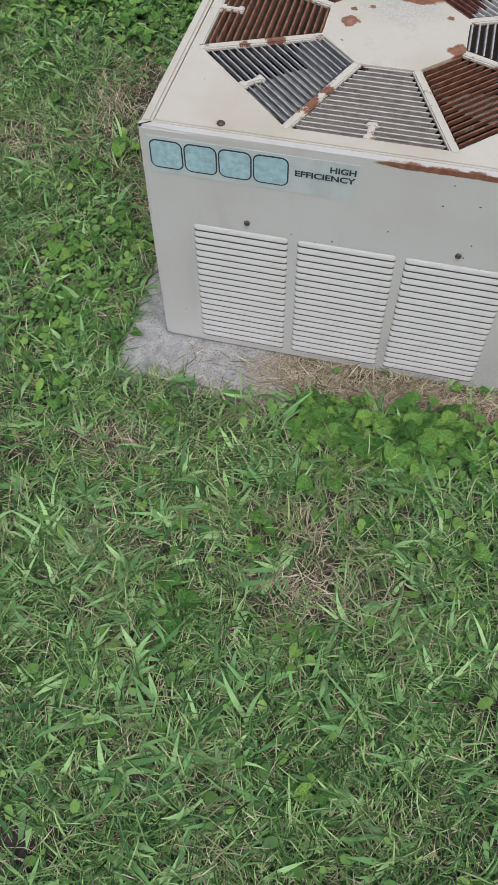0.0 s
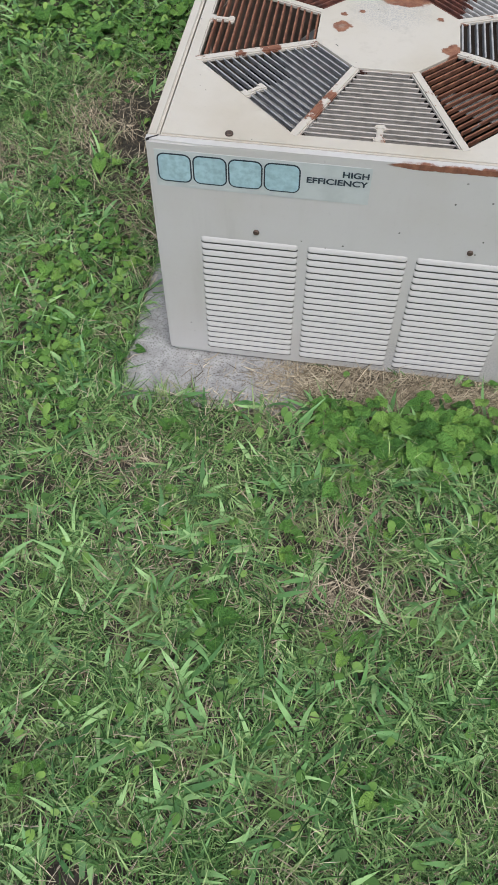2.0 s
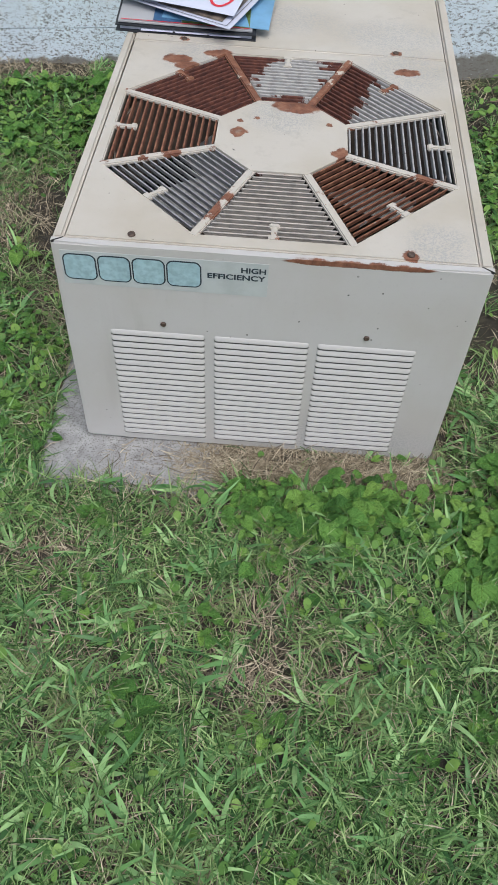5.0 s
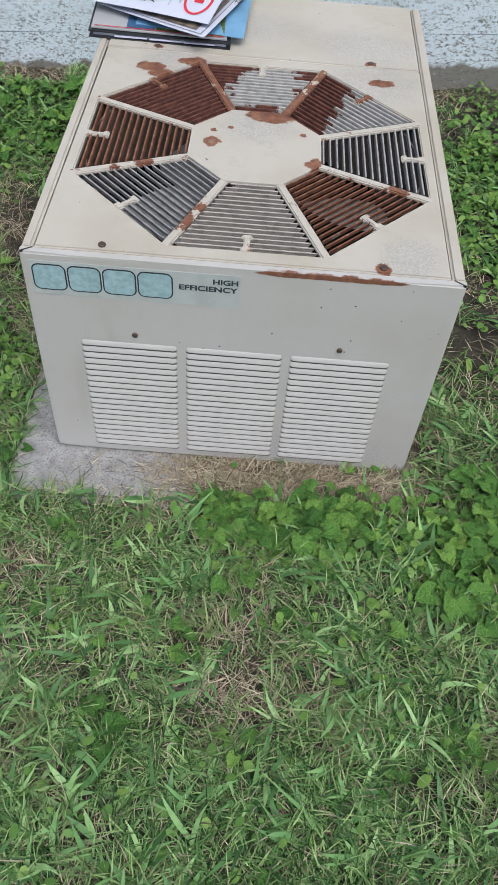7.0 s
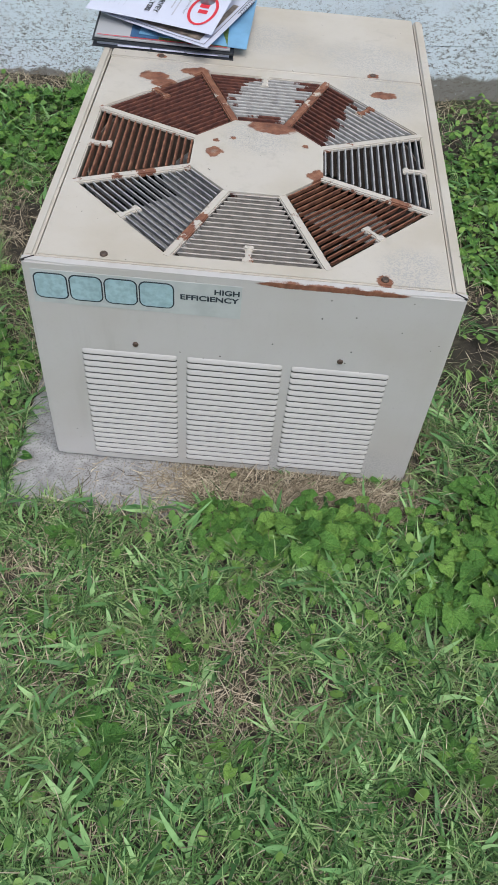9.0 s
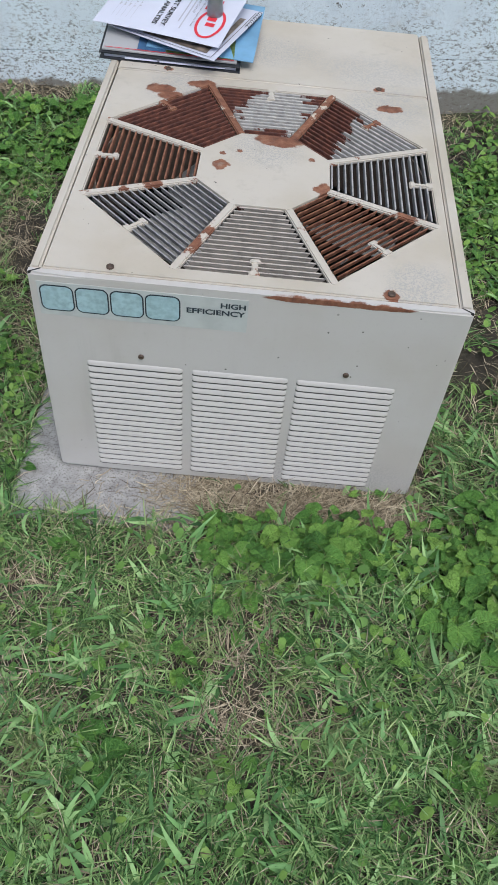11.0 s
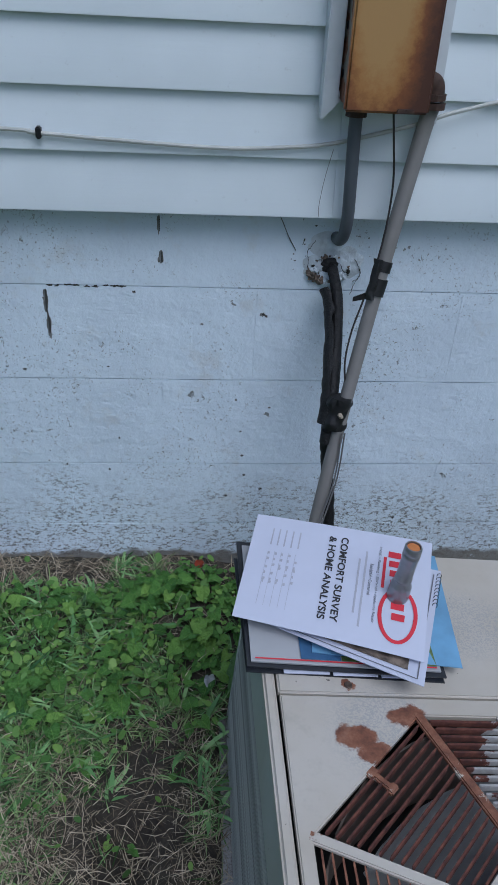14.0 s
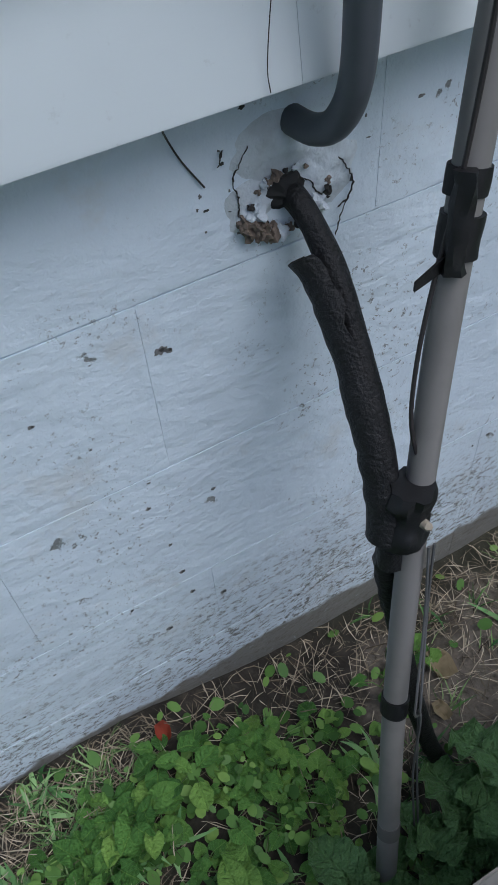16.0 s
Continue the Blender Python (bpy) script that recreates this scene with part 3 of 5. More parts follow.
def build_unit():
    ac = thing("air_conditioner", AC_POSE, "old cream metal air conditioner condenser with rusty octagonal fan grille", "air conditioner")
    # front panel with three fields of louvres
    xs = [0.0, 0.075, 0.236, 0.252, 0.414, 0.429, 0.595, W]
    zs = [0.004, 0.019, 0.297, 0.4698]
    bm = bmesh.new()
    for i in range(7):
        for j in range(3):
            bm.faces.new([bm.verts.new((x, 0.0, z)) for x, z in ((xs[i], zs[j]), (xs[i + 1], zs[j]), (xs[i + 1], zs[j + 1]), (xs[i], zs[j + 1]))])
    bmesh.ops.remove_doubles(bm, verts=bm.verts, dist=1e-5)
    bmesh.ops.recalc_face_normals(bm, faces=bm.faces)
    rim = bmesh.ops.extrude_face_region(bm, geom=list(bm.faces))
    for v in rim["geom"]:
        if isinstance(v, bmesh.types.BMVert):
            v.co.y += 0.012
    ends = [e for e in bm.edges if all(abs(v.co.y) < 1e-6 for v in e.verts) and (all(v.co.x < 1e-6 for v in e.verts) or all(v.co.x > W - 1e-6 for v in e.verts) or all(v.co.z < 0.005 for v in e.verts) or all(v.co.z > 0.4695 for v in e.verts))]
    bmesh.ops.bevel(bm, geom=ends, offset=0.0035, segments=3, affect="EDGES")
    front = part("front_panel", bm, MAT_FRONT, ac)
    # louvres: pressed hoods with rounded ends, shade painted as a grey strip below each
    rows = 19
    pitch = 0.278 / rows

    def louvre_mesh(width):
        bm = bmesh.new()
        prof = [(0.0, 1.0), (-0.0012, 0.90), (-0.0024, 0.62), (-0.0030, 0.42), (-0.0031, 0.37), (-0.0024, 0.34), (-0.0003, 0.34), (-0.0003, 0.02)]
        cols = []
        for s in range(13):
            u = (0, 0.004, 0.012, 0.03, 0.1, 0.3, 0.5, 0.7, 0.9, 0.97, 0.988, 0.996, 1)[s]
            edge = min(u, 1 - u) * width
            k = min(1.0, edge / 0.005) ** 0.5
            cols.append([bm.verts.new((u * width, y * k, (0.62 + (z - 0.62) * (0.6 + 0.4 * k)) * pitch)) for y, z in prof])
        for a, b in zip(cols, cols[1:]):
            for i in range(len(prof) - 1):
                f = bm.faces.new((a[i], b[i], b[i + 1], a[i + 1]))
                # underside and strip below the lip take the painted shade colour
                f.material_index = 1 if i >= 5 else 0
        mesh = bpy.data.meshes.new("louvre")
        bmesh.ops.recalc_face_normals(bm, faces=bm.faces)
        bm.to_mesh(mesh)
        bm.free()
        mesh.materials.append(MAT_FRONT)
        mesh.materials.append(MAT_LOUVRE_SHADE)
        for p in mesh.polygons:
            p.use_smooth = True
        return mesh

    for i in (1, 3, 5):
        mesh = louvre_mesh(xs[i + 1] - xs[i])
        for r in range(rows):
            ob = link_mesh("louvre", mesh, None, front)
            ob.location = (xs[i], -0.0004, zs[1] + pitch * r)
    # sides, back and dark inside
    COIL = plain("coil_weathered", (0.55, 0.57, 0.54), 0.7, 0, 0.6, 70, 0.5)
    for name, x0, x1 in (("side_panel", 0.002, 0.012), ("side_panel", W - 0.012, W - 0.002)):
        bm = bmesh.new()
        box(bm, x0, x1, 0.0125, D, 0.345, 0.4555, 0.002)
        part(name, bm, MAT_SIDE, ac)
        bm = bmesh.new()
        inset = 0.004 if x0 < 0.1 else -0.004
        ys = np.arange(0.03, D - 0.03, 0.006)
        box(bm, x0 + inset, x1 + inset, 0.0125, D, 0.004, 0.344)
        guard = part("coil_guard", bm, COIL, ac, "weathered grey finned coil")
        bm = bmesh.new()
        box(bm, x0 + inset * 0.3, x1 + inset * 0.3, 0, 0.0022, 0.02, 0.342)
        fin = part("coil_fin", bm, COIL, guard)
        fin.location.y = ys[0]
        for y in ys[1:]:
            link_mesh("coil_fin", fin.data, None, guard).location.y = y
    bm = bmesh.new()
    box(bm, 0.0125, W - 0.0125, D - 0.012, D - 0.002, 0.004, 0.4555, 0.002)
    part("back_panel", bm, MAT_SIDE, ac)
    bm = bmesh.new()
    box(bm, 0.006, W - 0.006, 0.006, D - 0.006, -0.004, 0.0035, 0.001)
    part("base_pan", bm, MAT_SIDE, ac)
    # coil as a plain block, the shade inside the unit put into its colour
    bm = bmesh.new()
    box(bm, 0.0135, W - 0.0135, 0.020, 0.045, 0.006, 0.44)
    part("coil", bm, MAT_DARK, ac, "plain coil block behind the louvres, coloured near-black for the shaded inside")
    # rails along the top edges
    for x0, x1 in ((0.0, 0.0175), (W - 0.0205, W)):
        bm = bmesh.new()
        box(bm, x0, x1, 0.0125, D, 0.4565, H, 0.004, 3)
        for v in bm.verts:
            v.co.x += (0.011 if x0 > 0.1 else -0.003) * v.co.y / D
        part("edge_rail", bm, MAT_TOP, ac)
    bm = bmesh.new()
    box(bm, 0.0185, W - 0.0215, 0.0128, 0.0166, 0.4565, H - 0.0005, 0.001, 2)
    part("front_lip", bm, MAT_TOP, ac)
    # top cover round the grille
    o = octagon(R_OUT)
    x0, x1, y0, y1 = 0.0198, W - 0.0225, 0.0172, 0.679
    c = [(x1, y1), (x0, y1), (x0, y0), (x1, y0)]
    bm = bmesh.new()
    ov = [bm.verts.new((x, y, H)) for x, y in o]
    cv = [bm.verts.new((x, y, H)) for x, y in c]
    # corners of the octagon: 0,1 back right; 2,3 back left; 4,5 front left; 6,7 front right
    quads = [(cv[0], cv[1], ov[2], ov[1]), (cv[1], cv[2], ov[4], ov[3]), (cv[2], cv[3], ov[6], ov[5]), (cv[3], cv[0], ov[0], ov[7]),
             (cv[0], ov[1], ov[0]), (cv[1], ov[3], ov[2]), (cv[2], ov[5], ov[4]), (cv[3], ov[7], ov[6])]
    for q in quads:
        bm.faces.new(q)
    bmesh.ops.recalc_face_normals(bm, faces=bm.faces)
    ex = bmesh.ops.extrude_face_region(bm, geom=list(bm.faces))
    for v in ex["geom"]:
        if isinstance(v, bmesh.types.BMVert):
            v.co.z -= 0.010
    rims = [e for e in bm.edges if all(v.co.z > H - 1e-5 for v in e.verts) and any(abs(f.normal.z) < 0.1 for f in e.link_faces)]
    bmesh.ops.bevel(bm, geom=rims, offset=0.002, segments=2, affect="EDGES")
    for v in bm.verts:
        if v.co.x > W - 0.03:
            v.co.x += 0.0105 * v.co.y / D
    part("top_cover", bm, MAT_TOP, ac)
    bm = bmesh.new()
    box(bm, 0.0198, W - 0.0225, 0.6825, D - 0.001, 0.4565, H + 0.001, 0.003, 3)
    for v in bm.verts:
        v.co.x += (0.010 if v.co.x > 0.3 else -0.0025) * v.co.y / D
    part("rear_cover", bm, MAT_TOP, ac)
    # hub and spokes
    bm = bmesh.new()
    prism(bm, octagon(R_HUB), H - 0.007, H + 0.0012)
    grille = part("fan_grille", bm, MAT_HUB, ac, "octagonal hub plate of the fan grille with rust blooms")
    for k in range(8):
        a = math.radians(22.5 + 45 * k)
        r0, r1 = R_HUB / math.cos(math.pi / 8) - 0.004, R_OUT / math.cos(math.pi / 8) + 0.006
        bm = bmesh.new()
        box(bm, r0, r1, -0.0075, 0.0075, -0.007, 0.0005, 0.002)
        bm.transform(Matrix.Translation((CX, CY, H)) @ Matrix.Rotation(a, 4, "Z"))
        part("spoke", bm, MAT_SPOKE_RUST if k in (1, 2) else MAT_SPOKE, grille)
    # fins, leaning in as they go down
    galv, pale = (0.34, 0.34, 0.345), (0.38, 0.37, 0.36)
    fins = {0: make_fin("fin_east", (0.34, 0.34, 0.34), [], 0.30), 1: make_fin("fin_north_east", pale, [(1.0, -0.55, 0.006)], 0.22),
            2: make_fin("fin_north", pale, [(1.0, 0.35, -0.052), (0.0, -1.0, -0.070), (-1.0, 0.0, -0.082)], 0.25),
            3: make_fin("fin_north_west", galv, [(0.0, 0.0, 1.0)]), 4: make_fin("fin_west", galv, [(-1.0, 0.2, 0.07)], 0.72, RUST_STOPS),
            5: make_fin("fin_south_west", galv, [], 0.24), 6: make_fin("fin_south", (0.47, 0.43, 0.395), [(0.0, -1.0, -0.084)], 0.22),
            7: make_fin("fin_south_east", galv, [(-0.5, -0.7, 0.0)], 0.64, RUST_STOPS)}
    n = 15
    step = (R_OUT - R_HUB) / n
    for j in range(n):
        r = R_HUB + step * (j + 0.35)
        half = r * math.tan(math.pi / 8) - 0.0105
        bm = bmesh.new()
        prof = [(0.0014, 0.0), (-0.0010, 0.0), (-0.0016, -0.0010), (-0.0024, -0.0092), (-0.0012, -0.0094), (0.0004, -0.0014), (0.0014, -0.0012)]
        ends = []
        for s, fall in ((-1, 0.0), (-0.955, 1.0), (0.955, 1.0), (1, 0.0)):
            ends.append([bm.verts.new((r + px * (0.35 + 0.65 * fall), s * half, pz * (0.25 + 0.75 * fall))) for px, pz in prof])
        for a, b in zip(ends, ends[1:]):
            for i in range(len(prof)):
                bm.faces.new((a[i], b[i], b[(i + 1) % len(prof)], a[(i + 1) % len(prof)]))
        bm.faces.new(ends[0])
        bm.faces.new(ends[-1][::-1])
        mesh = bpy.data.meshes.new("fin")
        bmesh.ops.recalc_face_normals(bm, faces=bm.faces)
        bm.to_mesh(mesh)
        bm.free()
        mesh.materials.append(fins[0])
        for k in range(8):
            ob = link_mesh("fin", mesh, None, grille)
            ob.matrix_basis = Matrix.Translation((CX, CY, H - 0.0005)) @ Matrix.Rotation(math.radians(45 * k), 4, "Z")
            ob.material_slots[0].link = "OBJECT"
            ob.material_slots[0].material = fins[k]
    for k in range(8):
        bm = bmesh.new()
        box(bm, R_OUT - 0.034, R_OUT + 0.003, -0.0050, 0.0050, -0.006, 0.0008, 0.002)
        box(bm, R_OUT - 0.040, R_OUT - 0.0285, -0.0085, 0.0085, -0.006, 0.0013, 0.002)
        box(bm, R_OUT - 0.010, R_OUT + 0.004, -0.0090, 0.0090, -0.006, 0.0011, 0.002)
        bm.transform(Matrix.Translation((CX, CY, H)) @ Matrix.Rotation(math.radians(45 * k), 4, "Z"))
        part("bridge", bm, MAT_SPOKE_RUST if k in (1, 3) else MAT_SPOKE, grille)
    for side in (0, 1):
        bm = bmesh.new()
        loop = [(0.0008, 0.0022), (0.0022, 0.0008), (0.0190, 0.0122), (0.0178, 0.0136)]
        prism(bm, [(W - x, y) for x, y in loop][::-1] if side else loop, H - 0.003, H + 0.0006)
        part("corner_seam", bm, MAT_DARK, ac)
    # fan below the grille
    grey = plain("fan_grey", (0.50, 0.50, 0.49), 0.5, 0.0, 0.3, 12)
    bm = bmesh.new()
    lathe(bm, [(0.02, 0.38), (0.075, 0.385), (0.085, 0.37), (0.085, 0.20), (0.06, 0.19)], 28, Matrix.Translation((CX, CY, 0)))
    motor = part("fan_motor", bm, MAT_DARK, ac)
    for k in range(3):
        bm = bmesh.new()
        grid = []
        for i in range(8):
            u = i / 7
            r = 0.06 + 0.20 * u
            wide = 0.45 + 0.34 * math.sin(math.pi * min(1, 0.25 + 0.65 * u))
            grid.append([bm.verts.new((r * math.cos(a), r * math.sin(a), 0.395 - 0.055 * (a / wide + 0.5) - 0.01 * u)) for a in [wide * (s / 6 - 0.5) * 1.6 for s in range(7)]])
        for a, b in zip(grid, grid[1:]):
            for i in range(6):
                bm.faces.new((a[i], a[i + 1], b[i + 1], b[i]))
        bmesh.ops.solidify(bm, geom=list(bm.faces), thickness=0.0015)
        bm.transform(Matrix.Translation((CX, CY, 0)) @ Matrix.Rotation(math.radians(120 * k - 125), 4, "Z"))
        part("fan_blade", bm, grey, motor)
    bm = bmesh.new()
    prof = [(0.300, 0.455), (0.293, 0.42), (0.293, 0.30), (0.296, 0.30), (0.296, 0.42), (0.303, 0.455)]
    rings = [[bm.verts.new((CX + r * math.cos(2 * math.pi * k / 40), CY + r * math.sin(2 * math.pi * k / 40), z)) for k in range(40)] for r, z in prof]
    for a, b in zip(rings, rings[1:] + rings[:1]):
        for k in range(40):
            bm.faces.new((a[k], a[(k + 1) % 40], b[(k + 1) % 40], b[k]))
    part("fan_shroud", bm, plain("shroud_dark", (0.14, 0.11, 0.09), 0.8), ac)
    # tray below the fan, near-black to paint in the shade down there
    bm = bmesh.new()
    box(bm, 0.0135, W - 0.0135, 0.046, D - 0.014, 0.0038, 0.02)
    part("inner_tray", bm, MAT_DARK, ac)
    # screws
    steel = plain("screw_dark", (0.10, 0.07, 0.055), 0.6, 0.4)
    for x, y in ((0.121, 0.030), (0.554, 0.029), (0.122, 0.6975), (0.563, 0.6975)):
        bm = bmesh.new()
        lathe(bm, [(0.0062, H), (0.0062, H + 0.0022), (0.0048, H + 0.0036), (0.0018, H + 0.0030)], 12, Matrix.Translation((x, y, 0)))
        part("screw", bm, steel, ac)
    for x, z in ((0.167, 0.316), (0.508, 0.318)):
        bm = bmesh.new()
        lathe(bm, [(0.0050, -0.001), (0.0050, 0.002), (0.0036, 0.0034), (0.0015, 0.0028)], 12, Matrix.Translation((x, 0, z)) @ Matrix.Rotation(radians(90), 4, "X"))
        part("screw", bm, steel, front)
    return ac, front


AC, AC_FRONT = build_unit()


def text_mesh(words, bold=0.0):
    """Flat letters of the built-in font: vertices and faces, one unit high capitals from x = 0."""
    cu = bpy.data.curves.new("letters", "FONT")
    cu.body, cu.size, cu.offset = words, 1.0, bold
    ob = new("letters", cu)
    me = bpy.data.meshes.new_from_object(ob.evaluated_get(bpy.context.evaluated_depsgraph_get()))
    v = np.array([tuple(q.co) for q in me.vertices])
    f = [tuple(p.vertices) for p in me.polygons]
    bpy.data.objects.remove(ob)
    bpy.data.meshes.remove(me)
    v[:, :2] -= v[:, :2].min(0)
    v[:, :2] /= v[:, 1].max()
    return v, f


def letters(name, words, place, height, length, material, parent, bold=0.0):
    """place(u, v): where a point of the line lies, u along the words, v up."""
    v, f = text_mesh(words, bold)
    v[:, 0] *= length / v[:, 0].max()
    v[:, 1] *= height
    mesh = bpy.data.meshes.new(name)
    verts = [tuple(place(a, b)) for a, b, _ in v]
    mesh.from_pydata(verts, [], f)
    return link_mesh(name, mesh, material, parent)


# sticker on the front: plain blue shapes in the maker's colours, and the words
def build_sticker():
    film = plain("sticker_film", (0.47, 0.50, 0.50), 0.4, 0, 0.12, 30, 0.05)
    blue = plain("sticker_blue", (0.36, 0.52, 0.57), 0.45, 0, 0.25, 90, 0.05)
    ink = plain("sticker_ink", (0.02, 0.035, 0.05), 0.5)
    bm = bmesh.new()
    box(bm, 0.012, 0.337, -0.0006, 0.0, 0.391, 0.4555)
    st = part("sticker", bm, film, AC_FRONT, "worn pale sticker with four blue shapes")

    def rounded(x0, x1, z0, z1, radii, grow, y):
        loop = []
        x0, x1, z0, z1 = x0 - grow, x1 + grow, z0 - grow, z1 + grow
        for (cx, cz, a0), r in zip(((x1, z1, 0), (x0, z1, 90), (x0, z0, 180), (x1, z0, 270)), radii):
            r = max(r + grow, 0.0004)
            sx, sz = (-1 if cx == x1 else 1), (-1 if cz == z1 else 1)
            for k in range(7):
                a = math.radians(a0 + 15 * k)
                loop.append((cx + sx * r + r * math.cos(a), cz + sz * r + r * math.sin(a)))
        bm = bmesh.new()
        bm.faces.new([bm.verts.new((x, y, z)) for x, z in loop])
        return bm

    same = (0.010, 0.010, 0.010, 0.010)
    for x0, x1, radii in ((0.0165, 0.066, same), (0.071, 0.120, same), (0.125, 0.174, same), (0.179, 0.231, same)):
        part("dark_outline", rounded(x0, x1, 0.402, 0.449, radii, 0.0016, -0.0010), ink, st, smooth=False)
        part("blue_shape", rounded(x0, x1, 0.402, 0.449, radii, -0.0006, -0.0014), blue, st, smooth=False)
    letters("lettering", "HIGH", lambda u, v: (0.2945 + u, -0.0012, 0.4362 + v), 0.0105, 0.0390, ink, st, 0.03)
    letters("lettering", "EFFICIENCY", lambda u, v: (0.242 + u, -0.0012, 0.4218 + v), 0.0105, 0.0915, ink, st, 0.03)


build_sticker()

# ---- papers on the unit ----
def quad_place(tl, tr, bl, br, bow=0.0):
    tl, tr, bl, br = map(Vector, (tl, tr, bl, br))

    def at(u, v, lift=0.0):
        """u: from the TL-TR edge to the BL-BR edge, v: from the left edge to the right, both 0 to 1."""
        p = tl * (1 - u) * (1 - v) + tr * (1 - u) * v + bl * u * (1 - v) + br * u * v
        return p + Vector((0, 0, bow * (math.sin(math.pi * v) * 0.6 + math.sin(math.pi * u) * 0.4) + lift))
    return at


def sheet(name, at, material, parent=None, label="", thick=0.0004, n=14, lift=0.0):
    bm = bmesh.new()
    g = [[bm.verts.new(at(i / n, j / n, lift)) for j in range(n + 1)] for i in range(n + 1)]
    for i in range(n):
        for j in range(n):
            bm.faces.new((g[i][j], g[i + 1][j], g[i + 1][j + 1], g[i][j + 1]))
    bmesh.ops.recalc_face_normals(bm, faces=bm.faces)
    if thick:
        bmesh.ops.solidify(bm, geom=list(bm.faces), thickness=thick)
    return part(name, bm, material, parent, label)


def patch(name, at, u0, u1, v0, v1, material, parent, lift=0.0008, n=4):
    """A printed rectangle on a sheet."""
    bm = bmesh.new()
    g = [[bm.verts.new(at(u0 + (u1 - u0) * i / n, v0 + (v1 - v0) * j / n, lift)) for j in range(n + 1)] for i in range(n + 1)]
    for i in range(n):
        for j in range(n):
            bm.faces.new((g[i][j], g[i + 1][j], g[i + 1][j + 1], g[i][j + 1]))
    return part(name, bm, material, parent, smooth=False)


def build_papers():
    white = plain("paper_white", (0.55, 0.575, 0.69), 0.6, 0, 0.04, 20, 0.03)
    ink = plain("print_black", (0.03, 0.03, 0.035), 0.6)
    faint = plain("print_grey", (0.16, 0.16, 0.19), 0.6)
    pen = plain("pen_grey", (0.44, 0.45, 0.52), 0.6)
    red = plain("print_red", (0.62, 0.03, 0.05), 0.5)
    black = plain("binder_black", (0.025, 0.028, 0.035), 0.45, 0, 0.2, 60, 0.2)
    blue = plain("brochure_blue", (0.22, 0.46, 0.72), 0.35, 0, 0.35, 14, 0.02)
    photo = plain("print_brown", (0.26, 0.21, 0.17), 0.4, 0, 0.7, 60, 0.02)
    navy = plain("print_navy", (0.05, 0.12, 0.24), 0.4)
    green = plain("print_green", (0.16, 0.24, 0.06), 0.4, 0, 0.6, 80, 0.02)
    grey = plain("print_light_grey", (0.45, 0.46, 0.48), 0.35, 0, 0.2, 10, 0.02)
    # binder: a wedge, thicker at its spine
    b = thing("ring_binder", AC_POSE, "thin black ring binder lying flat on the unit under papers", "binder")
    low = quad_place((-0.032, 0.960, H + 0.003), (0.262, 0.945, H + 0.003), (-0.026, 0.716, H + 0.003), (0.270, 0.706, H + 0.003))
    top = quad_place((-0.032, 0.960, H + 0.040), (0.262, 0.945, H + 0.040), (-0.026, 0.716, H + 0.014), (0.270, 0.706, H + 0.014))
    sheet("back_cover", low, black, b, thick=0.0025)
    sheet("front_cover", top, black, b, thick=0.0025)
    bm = bmesh.new()
    loop = [low(0.03, 0.03), low(0.03, 0.97), low(0.97, 0.97), low(0.97, 0.03)]
    hi = [top(0.03, 0.03), top(0.03, 0.97), top(0.97, 0.97), top(0.97, 0.03)]
    a = [bm.verts.new(p + Vector((0, 0, 0.0005))) for p in loop]
    c = [bm.verts.new(p - Vector((0, 0, 0.003))) for p in hi]
    for i in range(4):
        bm.faces.new((a[i], a[(i + 1) % 4], c[(i + 1) % 4], c[i]))
    bm.faces.new(a)
    bm.faces.new(c)
    part("pages", bm, white, b, "white page edges")
    for x0, x1 in ((0.028, 0.096), (0.101, 0.168), (0.173, 0.238)):
        bm = bmesh.new()
        box(bm, x0, x1, 0.7065 + 0.02 * (0.24 - x0), 0.74, H + 0.0060, H + 0.0085, 0.0006)
        part("divider_tab", bm, white, b, "white divider tab")
    # magazine
    at = quad_place((-0.024, 0.945, H + 0.045), (0.255, 0.935, H + 0.045), (-0.0205, 0.7205, H + 0.0195), (0.262, 0.712, H + 0.0195))
    mag = sheet("magazine", at, grey, thick=0.003)
    mag.matrix_world = AC_POSE
    tagged(mag, "glossy magazine with a colour cover lying on the binder", "magazine")
    patch("navy_print", at, 0.05, 0.97, 0.26, 0.47, navy, mag, 0.0022)
    patch("green_print", at, 0.05, 0.97, 0.475, 0.98, green, mag, 0.0022)
    patch("red_line", at, 0.975, 0.985, 0.02, 0.98, red, mag, 0.0022)
    # blue brochure
    at = quad_place((0.085, 0.965, H + 0.050), (0.308, 0.940, H + 0.047), (0.070, 0.735, H + 0.026), (0.296, 0.718, H + 0.022))
    bro = sheet("brochure", at, blue, thick=0.0015)
    bro.matrix_world = AC_POSE
    tagged(bro, "light blue glossy brochure sticking out of the pile", "brochure")
    # spiral booklet
    at = quad_place((0.050, 0.960, H + 0.056), (0.305, 0.895, H + 0.053), (-0.018, 0.788, H + 0.040), (0.218, 0.666, H + 0.040), -0.002)
    book = sheet("spiral_booklet", at, white, thick=0.0012)
    book.matrix_world = AC_POSE
    tagged(book, "white spiral-bound booklet with a photograph border", "booklet")
    patch("photo_print", at, 0.80, 0.93, 0.30, 0.90, photo, book, 0.0012)
    patch("photo_print", at, 0.20, 0.80, 0.88, 0.93, photo, book, 0.0012)
    patch("frame_line", at, 0.965, 0.972, 0.05, 0.96, faint, book, 0.0012)
    patch("frame_line", at, 0.05, 0.965, 0.955, 0.962, faint, book, 0.0012)
    for k in range(9):
        p = at(0.05 + 0.035 * k, 1.0)
        bm = bmesh.new()
